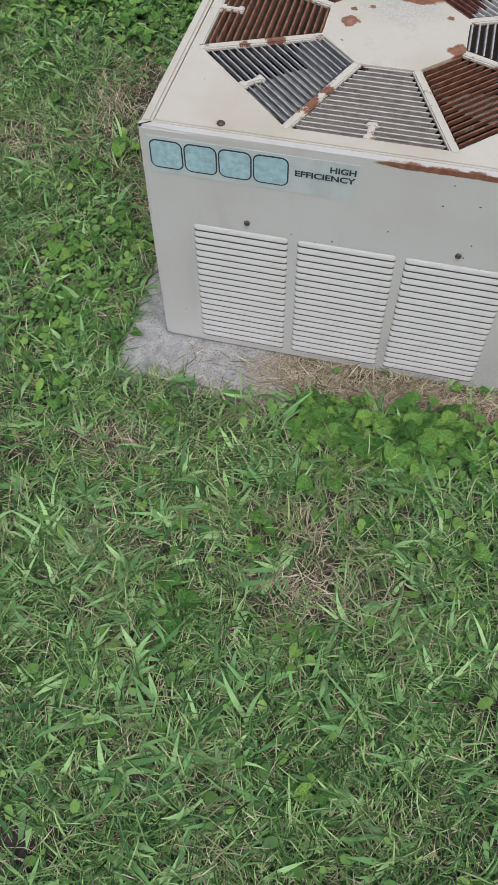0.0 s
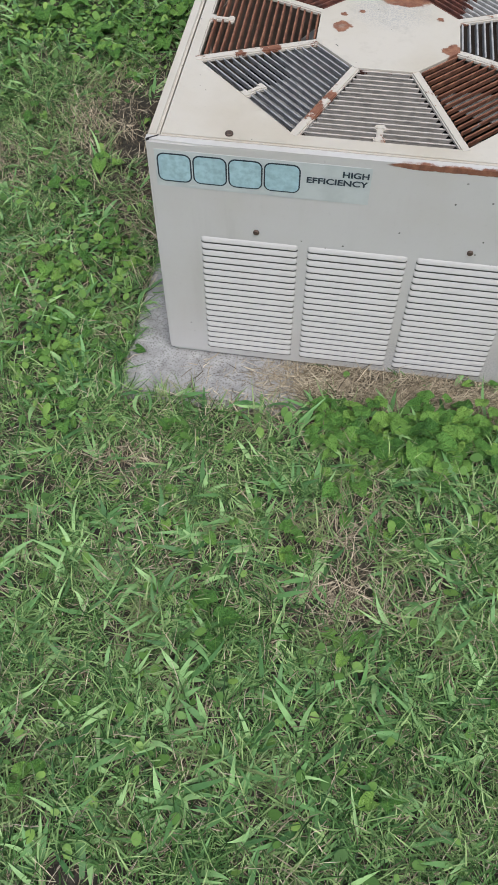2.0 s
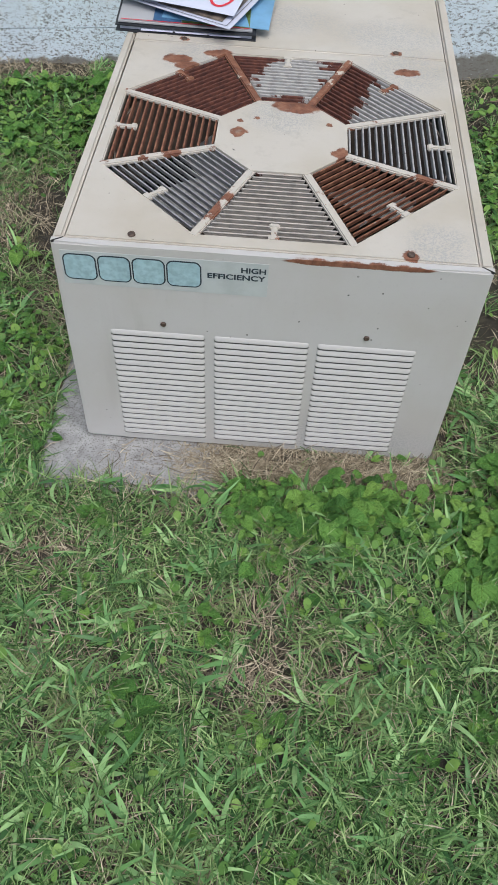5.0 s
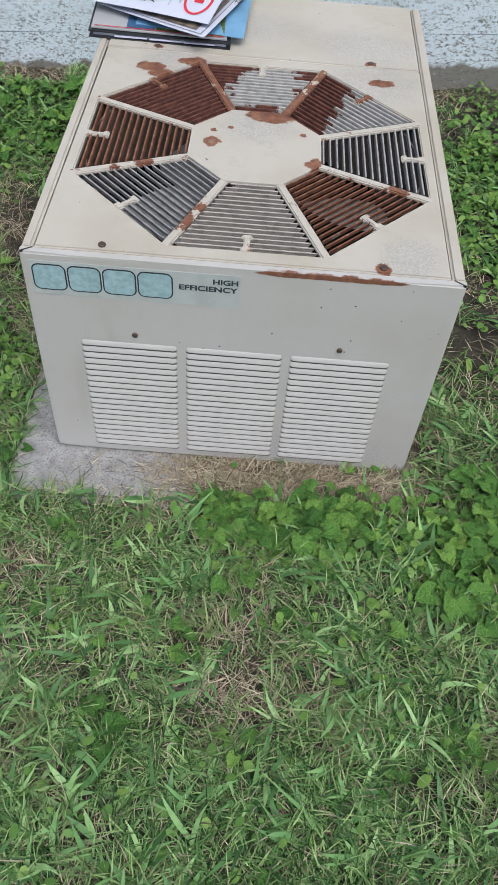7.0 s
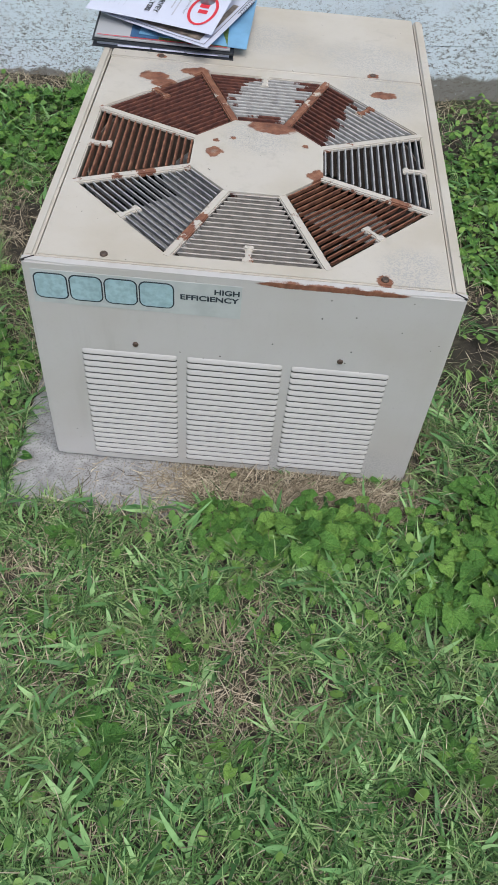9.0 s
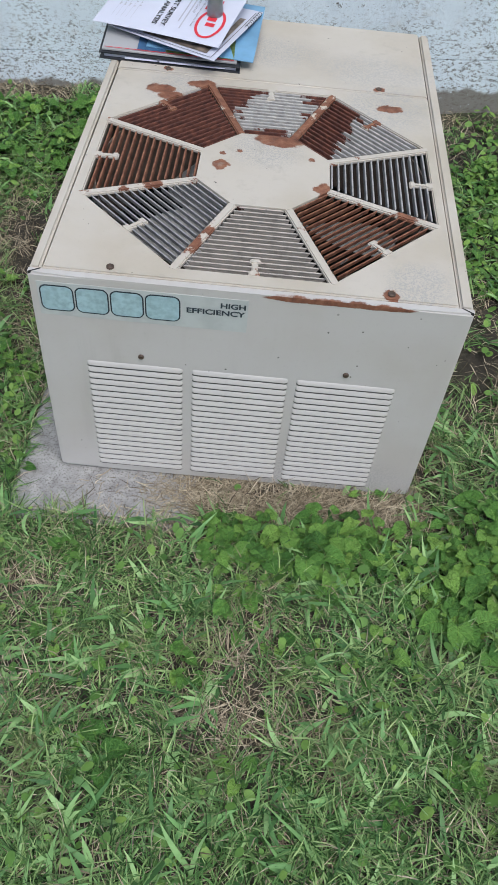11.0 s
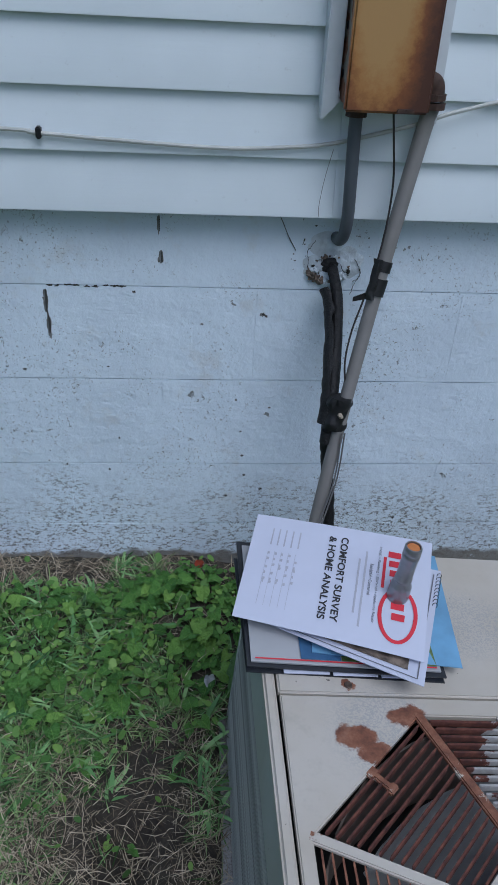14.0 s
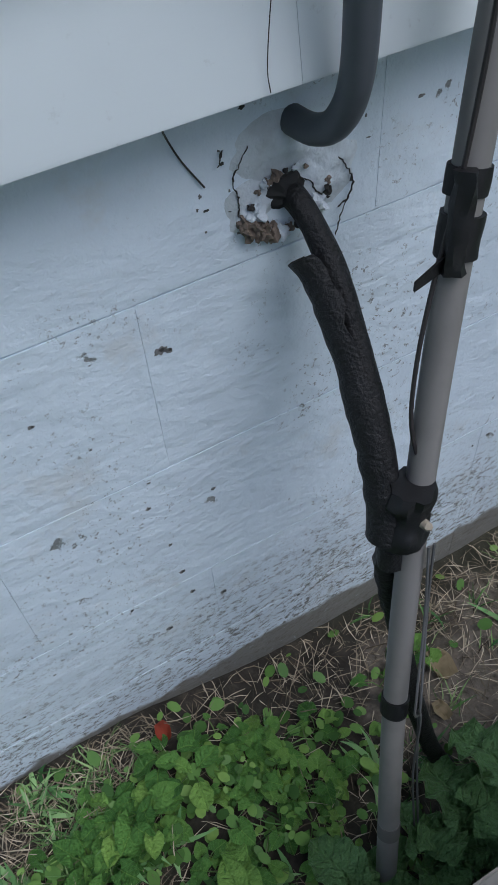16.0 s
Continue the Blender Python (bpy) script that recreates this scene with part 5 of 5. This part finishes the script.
def free(x, y):
    """1 where plants may root: not on the slab, under the unit or in the wall."""
    on_slab = (x > -0.078) & (x < 0.30) & (y > -0.105) & (y < 0.02) | (x > -0.078) & (x < 0.02) & (y > -0.10) & (y < 0.64)
    under = (x > -0.004) & (x < 0.69) & (y > -0.006) & (y < 1.003)
    return np.where(on_slab | under | (y > 1.415), 0.0, 1.0)


def pit_side(x, y):
    """The dark, dug-over strip along the unit's side."""
    return np.exp(-((((x + 0.17) / 0.15) ** 2 + ((y - 0.72) / 0.26) ** 2) ** 2))


def straw_zone(x, y):
    return np.clip(ease(y, 1.27, 1.34) * (1 - ease(x, -0.30, -0.20) * 0.50) + np.exp(-(((x - 0.47) / 0.27) ** 2 + ((y + 0.055) / 0.05) ** 2) ** 2), 0, 1)


def scatter(rng, n, density, x0=-1.05, x1=1.3, y0=-1.1, y1=1.41):
    x, y = rng.uniform(x0, x1, n), rng.uniform(y0, y1, n)
    ok = rng.uniform(0, 1, n) < density(x, y) * free(x, y)
    return x[ok], y[ok]


def surface(x, y):
    """Soil or slab top, whichever is higher."""
    top = 0.0058 - 0.0745 * np.clip(x, -0.085, 0.72)
    on = (x > -0.085) & (x < 0.72) & (y > -0.115) & (y < 1.0)
    return np.where(on, np.maximum(ground_z(x, y), top), ground_z(x, y))


def tufts(rng, xy, low, high, spread, fan):
    """Blades in tufts: roots close together, leaning round one way (small fan) or all round (large fan)."""
    x, y = xy
    count = rng.integers(low, high, len(x))
    lean = np.repeat(rng.uniform(0, 2 * np.pi, len(x)), count)
    x, y = np.repeat(x, count), np.repeat(y, count)
    x, y = x + rng.normal(0, spread, len(x)), np.minimum(y + rng.normal(0, spread, len(x)), 1.40)
    ok = free(x, y) > 0
    return x[ok], y[ok], (lean + rng.normal(0, fan, len(lean)))[ok]


def blades(name, seed, xy, length, width, lift, droop, segs, material, label, category, wide_at=0.35):
    rng = np.random.default_rng(seed)
    x, y = xy[0], xy[1]
    n = len(x)
    az = xy[2] if len(xy) > 2 else rng.uniform(0, 2 * np.pi, n)
    L = length[0] + (length[1] - length[0]) * rng.beta(1.6, 2.6, n)
    Wd = rng.uniform(*width, n)
    phi0 = np.radians(rng.uniform(*lift, n))
    bend = np.radians(rng.uniform(*droop, n))
    turn = rng.normal(0, 0.5, n)
    px, py, pz = x.copy(), y.copy(), surface(x, y) - 0.002
    twist = rng.normal(0, 0.6, n)
    rows = []
    for k in range(segs + 1):
        t = k / segs
        a = az + turn * t
        w = Wd * (0.55 + 0.45 * min(1, t / wide_at)) * (1 - max(0, (t - wide_at) / (1 - wide_at)) ** 1.7) + 0.0002
        sx, sy = -np.sin(a), np.cos(a)
        tilt = twist * (0.4 + 0.6 * t)
        rows.append(np.stack([px + sx * w / 2 * np.cos(tilt), py + sy * w / 2 * np.cos(tilt), pz + w / 2 * np.sin(tilt)], -1))
        rows.append(np.stack([px - sx * w / 2 * np.cos(tilt), py - sy * w / 2 * np.cos(tilt), pz - w / 2 * np.sin(tilt)], -1))
        phi = phi0 - bend * t
        px, py = px + np.cos(a) * np.cos(phi) * L / segs, py + np.sin(a) * np.cos(phi) * L / segs
        pz = np.maximum(pz + np.sin(phi) * L / segs, surface(px, py) + 0.001)
        py = np.minimum(py, 1.415)
    v = np.stack(rows, 1)
    m = 2 * (segs + 1)
    base = (np.arange(n) * m)[:, None, None]
    k = np.arange(segs)[None, :, None] * 2
    quad = np.array([0, 1, 3, 2])[None, None, :]
    faces = (base + k + quad).reshape(-1, 4)
    mesh = quick_mesh(name, v.reshape(-1, 3), faces)
    ob = link_mesh(name, mesh, material)
    return tagged(ob, label, category, kind="stuff")


def quick_mesh(name, verts, faces):
    mesh = bpy.data.meshes.new(name)
    mesh.vertices.add(len(verts))
    mesh.vertices.foreach_set("co", np.ascontiguousarray(verts, np.float32).ravel())
    mesh.loops.add(faces.size)
    mesh.loops.foreach_set("vertex_index", np.ascontiguousarray(faces, np.int32).ravel())
    mesh.polygons.add(len(faces))
    mesh.polygons.foreach_set("loop_start", np.arange(0, faces.size, faces.shape[1], dtype=np.int32))
    mesh.polygons.foreach_set("use_smooth", np.ones(len(faces), bool))
    mesh.update(calc_edges=True)
    return mesh


GRASS = make_leaf("grass_blade", (0.010, 0.030, 0.009), (0.115, 0.240, 0.070), (0.37, 0.51, 0.21), 0.42, straw=True)
CRAB = make_leaf("broad_blade", (0.035, 0.100, 0.034), (0.165, 0.335, 0.115), (0.35, 0.54, 0.225), 0.4)
THATCH = make_leaf("dry_straw", (0.05, 0.038, 0.026), (0.33, 0.272, 0.190), (0.68, 0.595, 0.45), 0.8)
LEAF = make_leaf("violet_leaf", (0.060, 0.160, 0.036), (0.130, 0.290, 0.062), (0.26, 0.44, 0.095), 0.42, island=False)
DARK_LEAF = make_leaf("big_dark_leaf", (0.11, 0.215, 0.085), (0.15, 0.28, 0.105), (0.19, 0.33, 0.125), 0.33, island=False)
TINY = make_leaf("small_leaf", (0.050, 0.115, 0.028), (0.120, 0.240, 0.055), (0.23, 0.37, 0.085), 0.45)


def weeds(x, y):
    """How leafy the place is: thick beside the house and by the slab."""
    left = np.exp(-((((x + 0.42) / 0.42) ** 2 + ((y - 1.13) / 0.21) ** 2) ** 2))
    front = np.exp(-((((x - 0.52) / 0.20) ** 2 + ((y + 0.16) / 0.075) ** 2) ** 2))
    side = np.exp(-((((x + 0.24) / 0.14) ** 2 + ((y - 0.12) / 0.28) ** 2) ** 2))
    right = np.exp(-((((x - 0.98) / 0.16) ** 2 + ((y - 0.75) / 0.6) ** 2) ** 2))
    right2 = np.exp(-((((x - 0.80) / 0.14) ** 2 + ((y + 0.22) / 0.16) ** 2) ** 2))
    back = 0.95 * np.exp(-((((x - 0.02) / 0.20) ** 2 + ((y - 1.26) / 0.13) ** 2) ** 2))
    return np.clip(left + front + side * 0.8 + right + right2 * 0.9 + back, 0, 1)


def clumps(x, y):
    c = np.sin(x * 23.1 + 3 * np.sin(y * 9.0)) * np.sin(y * 19.7 + 2.0 * np.sin(x * 13.0))
    return 0.62 + 0.38 * c


def build_lawn():
    rng = np.random.default_rng(11)
    behind = lambda x, y: 1 - 0.92 * ease(y, 0.98, 1.06) * ease(x, -0.16, -0.04)
    fine = lambda x, y: (1 - 0.9 * pit_side(x, y)) * (1 - bare(x, y)) * (1 - 0.75 * weeds(x, y)) * (1 - straw_zone(x, y)) * clumps(x, y) * behind(x, y)
    blades("lawn_grass", 1, tufts(rng, scatter(rng, 42000, fine), 5, 11, 0.007, 0.9), (0.022, 0.085), (0.0011, 0.0030), (8, 60), (5, 85), 3, GRASS, "short green lawn grass with flattened blades", "grass")
    x, y = rng.uniform(-4, 4.5, 60000), rng.uniform(-5, 1.40, 60000)
    away = np.maximum(np.maximum(-1.02 - x, x - 1.27), -1.07 - y)
    ok = (away > 0) & (rng.uniform(0, 1, len(x)) < np.exp(-np.maximum(away, 0) / 2.2))
    blades("outer_grass", 4, tufts(rng, (x[ok], y[ok]), 3, 6, 0.02, 1.0), (0.05, 0.12), (0.003, 0.007), (15, 60), (5, 80), 3, GRASS, "green lawn grass spreading away from the unit", "grass")
    broad = lambda x, y: (1 - 0.85 * pit_side(x, y)) * (1 - bare(x, y)) * (1 - straw_zone(x, y)) * (0.6 + 0.4 * weeds(x, y)) * clumps(y, x) * behind(x, y)
    blades("broad_grass", 2, tufts(rng, scatter(rng, 8200, broad), 3, 7, 0.005, 1.3), (0.035, 0.100), (0.0045, 0.0105), (8, 48), (5, 60), 5, CRAB, "broad-bladed crabgrass growing through the lawn", "grass")
    dry = lambda x, y: np.clip((0.46 + 0.75 * bare(x, y)) * (1 - 0.72 * pit_side(x, y)) + straw_zone(x, y), 0, 1) * (1 - 0.6 * weeds(x, y)) * (0.35 + 0.65 * behind(x, y)) * (1 - 0.8 * np.exp(-(((x - 0.84) / 0.1) ** 2 + ((y - 0.36) / 0.2) ** 2) ** 2))
    blades("dry_thatch", 3, scatter(rng, 135000, dry), (0.018, 0.080), (0.0008, 0.0020), (2, 50), (0, 50), 2, THATCH, "dry tan clippings and straw lying between the grass", "thatch")
    x, y = rng.uniform(0.06, 0.70, 6400), -0.105 + 0.105 * rng.beta(2.0, 1.6, 6400)
    keep = rng.uniform(0, 1, len(x)) < 0.04 + 0.96 * ease(x, 0.14, 0.34)
    blades("straw_on_slab", 5, (x[keep], y[keep]), (0.02, 0.085), (0.0008, 0.0020), (-2, 16), (-4, 20), 2, THATCH, "dry straw strewn along the slab's edge", "straw")
    x, y = scatter(rng, 42000, lambda x, y: bare(x, y) ** 2 * (1 - 0.8 * pit_side(x, y)), -0.6, 0.5, -0.6, 0.9)
    blades("straw_in_bare_patches", 7, (x, y), (0.015, 0.06), (0.0008, 0.0018), (0, 30), (0, 34), 2, THATCH, "dry tan straw matted over bare patches of the lawn", "straw")
    x, y = scatter(rng, 14000, lambda x, y: straw_zone(x, y) * (y > 1))
    blades("straw_by_wall", 6, (x, y), (0.02, 0.08), (0.0007, 0.0016), (-2, 20), (-4, 20), 2, THATCH, "dry straw heaped along the foot of the wall", "straw")


def leaf_mesh(name, kind, material):
    """A leaf in its own plane: stalk at the origin, tip along +x, one unit long."""
    bm = bmesh.new()
    n = 18 if kind == "big" else 9
    mid, rows = [], []
    for i in range(n + 1):
        t = i / n
        if kind != "oval":
            w = 0.53 * max(0.0, math.sin(math.pi * (0.10 + 0.90 * t) ** 0.72)) ** 0.72
            x = t
        else:
            w = 0.40 * math.sin(math.pi * min(1, 0.06 + 0.94 * t)) ** 0.8
            x = t
        droop = -0.26 * t * t + 0.05 * math.sin(t * 7)
        row = []
        for s in (-1, -0.72, -0.38, 0, 0.38, 0.72, 1):
            back = 0.26 * abs(s) ** 1.4 * (1 - t) ** 4 if kind != "oval" else 0
            ruffle = 0.09 * math.sin(i * 1.15 + s * 3) + 0.02 * math.sin(i * 2.6) if kind == "big" else 0.045 * math.sin(i * 1.7 + s * 4)
            row.append(bm.verts.new((x - back, s * w, droop + 0.34 * abs(s) ** 1.3 * w + ruffle * abs(s) - (0.012 if s == 0 else 0))))
        rows.append(row)
    for a, b in zip(rows, rows[1:]):
        for k in range(6):
            bm.faces.new((a[k], a[k + 1], b[k + 1], b[k]))
    mesh = bpy.data.meshes.new(name)
    bmesh.ops.recalc_face_normals(bm, faces=bm.faces)
    bm.to_mesh(mesh)
    bm.free()
    for p in mesh.polygons:
        p.use_smooth = True
    mesh.materials.append(material)
    return mesh


def build_weeds():
    rng = random.Random(8)
    heart, oval, big = leaf_mesh("leaf", "heart", LEAF), leaf_mesh("leaf", "oval", LEAF), leaf_mesh("leaf", "big", DARK_LEAF)
    stalk_mat = make_leaf("stalk", (0.10, 0.18, 0.05), (0.12, 0.2, 0.06), (0.14, 0.22, 0.07), island=False)

    def plant(x, y, count, size, name, label, category, mesh, lean, spread):
        z = float(surface(np.array(x), np.array(y)))
        ob = tagged(new(name), label, category, "weeds in the lawn")
        ob.matrix_world = pose(x, y, z)
        stems = bmesh.new()
        for k in range(count):
            a = 2 * math.pi * (k + rng.uniform(-0.35, 0.35)) / count
            s = size * rng.uniform(0.65, 1.2)
            r, h = spread * rng.uniform(0.2, 1.0), rng.uniform(0.010, 0.034) * (size / 0.026)
            tip = Vector((r * math.cos(a), min(r * math.sin(a), 1.405 - y), h))
            if y + tip.y + s * math.sin(a) > 1.41:
                continue
            if -0.02 < x + tip.x + s * math.cos(a) < 0.70 and 0 - 0.01 < y + tip.y + s * math.sin(a) < 1.01 and size < 0.05:
                continue
            leaf = link_mesh("leaf", mesh, None, ob)
            leaf.matrix_basis = Matrix.Translation(tip) @ Euler((rng.uniform(-0.35, 0.35), rng.uniform(*lean), a + rng.uniform(-0.6, 0.6))).to_matrix().to_4x4() @ Matrix.Diagonal((s, s * rng.uniform(0.85, 1.15), s * (1.9 if size > 0.05 else 1.3), 1))
            tube(stems, [Vector((0, 0, -0.004)), Vector((tip.x * 0.45, tip.y * 0.45, h * 0.75)), tip], 0.0009, 5)
        part("stem", stems, stalk_mat, ob)

    label = "low violet weed with round green heart-shaped leaves"
    for x, y, size in ((0.401, -0.159, 0.044), (0.479, -0.195, 0.046), (0.529, -0.190, 0.046), (0.341, -0.125, 0.034), (0.571, -0.135, 0.036), (0.729, -0.186, 0.046), (0.794, -0.217, 0.044), (0.737, -0.297, 0.044),
                       (0.799, -0.325, 0.040), (0.443, -0.352, 0.022), (0.601, -0.365, 0.036), (0.278, -0.390, 0.030), (0.129, -0.392, 0.036), (0.198, -0.384, 0.030), (0.376, -0.324, 0.026), (0.299, -0.415, 0.036),
                       (0.180, -0.546, 0.040), (0.391, -0.564, 0.028), (0.623, -0.600, 0.026), (0.726, -0.548, 0.030), (0.047, -0.181, 0.026), (0.518, -0.275, 0.026)):
        plant(x, y, rng.randint(3, 4) if y < -0.30 and x < 0.7 else rng.randint(6, 8), size * 0.72, "violet_plant", label, "weed", heart, (-0.45, 0.25), size * 0.95)
    done = 0
    while done < 285:
        x, y = rng.uniform(-0.95, 1.2), rng.uniform(-0.95, 1.38)
        if done < 48:
            x, y = rng.uniform(0.28, 0.88), rng.uniform(-0.27, -0.10)
        elif done < 88:
            x, y = rng.uniform(-0.22, 0.17), rng.uniform(1.12, 1.38)
        wgt = float(weeds(np.array([x]), np.array([y]))[0])
        if rng.random() > 0.035 + 0.9 * wgt or free(np.array([x]), np.array([y]))[0] < 1:
            continue
        if float(bare(np.array([x]), np.array([y]))[0]) > 0.60 and rng.random() < 0.93:
            continue
        if x < -0.22 and y > 1.30:
            continue
        near_wall = y > 1.08 and x > 0.0
        plant(x, y, rng.randint(3, 6), rng.uniform(0.015, 0.026) if near_wall else rng.uniform(0.017, 0.034) if y > 0.8 else rng.uniform(0.017, 0.029) if y > -0.3 else rng.uniform(0.014, 0.022), "violet_plant", label, "weed", heart if rng.random() < 0.85 else oval, (-0.45, 0.30), 0.030)
        done += 1
    for x, y, count, size in ((0.175, 1.055, 4, 0.075), (0.245, 1.075, 4, 0.085), (0.315, 1.065, 4, 0.08), (0.075, 1.075, 3, 0.06)):
        plant(x, y, count, size, "burdock_plant", "large dark green veined leaves growing behind the unit", "weed", big, (-0.3, 0.2), 0.035)


def build_ground_cover():
    """Small leaves too many to count."""
    rng = np.random.default_rng(21)
    x, y = scatter(rng, 42000, lambda x, y: np.clip(0.06 + 0.75 * weeds(x, y), 0, 1) * (1 - 0.8 * bare(x, y)) * (1 - 0.93 * straw_zone(x, y)))
    n = len(x)
    s = rng.uniform(0.004, 0.012, n)
    a, tx, ty = rng.uniform(0, 2 * np.pi, n), rng.normal(0, 0.4, n), rng.normal(0, 0.4, n)
    z = surface(x, y) + rng.uniform(0.004, 0.026, n)
    ang = np.linspace(0, 2 * np.pi, 8, endpoint=False)
    lx, ly = np.cos(ang)[None] * s[:, None], np.sin(ang)[None] * s[:, None] * 0.72
    X = x[:, None] + lx * np.cos(a)[:, None] - ly * np.sin(a)[:, None]
    Y = np.minimum(y[:, None] + lx * np.sin(a)[:, None] + ly * np.cos(a)[:, None], 1.415)
    Z = z[:, None] + lx * np.sin(tx)[:, None] + ly * np.sin(ty)[:, None] + 0.15 * np.abs(ly)
    verts = np.stack([X, Y, Z], -1).reshape(-1, 3)
    faces = np.arange(n * 8).reshape(n, 8)
    ob = link_mesh("ground_cover", quick_mesh("ground_cover", verts, faces), TINY)
    tagged(ob, "dense carpet of small round green leaves", "ground cover", kind="stuff")


def build_clods():
    """Crumbs of dug soil on the bare patches."""
    rng = np.random.default_rng(41)
    x, y = scatter(rng, 16000, lambda x, y: np.clip(pit_side(x, y) * 0.5 + np.exp(-(((x + 0.12) / 0.07) ** 2 + ((y - 1.18) / 0.05) ** 2) ** 2) + 0.5 * np.exp(-(((x - 0.83) / 0.09) ** 2 + ((y - 0.28) / 0.2) ** 2) ** 2)
                                             + 0.4 * np.exp(-(((x - 0.48) / 0.25) ** 2 + ((y - 1.2) / 0.1) ** 2) ** 2), 0, 1))
    n = len(x)
    r = rng.uniform(0.0015, 0.0075, n) * rng.uniform(0.5, 1, n)
    ring = np.array([(1, 0, 0), (0, 1, 0), (-1, 0, 0), (0, -1, 0), (0, 0, 0.8), (0, 0, -0.8)])
    verts = ring[None] * rng.uniform(0.6, 1.3, (n, 6, 1)) * r[:, None, None] + rng.normal(0, 0.18, (n, 6, 3)) * r[:, None, None] + np.stack([x, y, surface(x, y) + r * 0.4], -1)[:, None]
    tri = np.array([(0, 1, 4), (1, 2, 4), (2, 3, 4), (3, 0, 4), (1, 0, 5), (2, 1, 5), (3, 2, 5), (0, 3, 5)])
    mesh = quick_mesh("soil_clods", verts.reshape(-1, 3), (np.arange(n)[:, None, None] * 6 + tri[None]).reshape(-1, 3))
    mesh.polygons.foreach_set("use_smooth", np.zeros(len(mesh.polygons), bool))
    tagged(link_mesh("soil_clods", mesh, MAT_SOIL), "crumbs of dark soil scattered over dug patches", "soil", kind="stuff")


build_lawn()
build_clods()
build_weeds()
build_ground_cover()
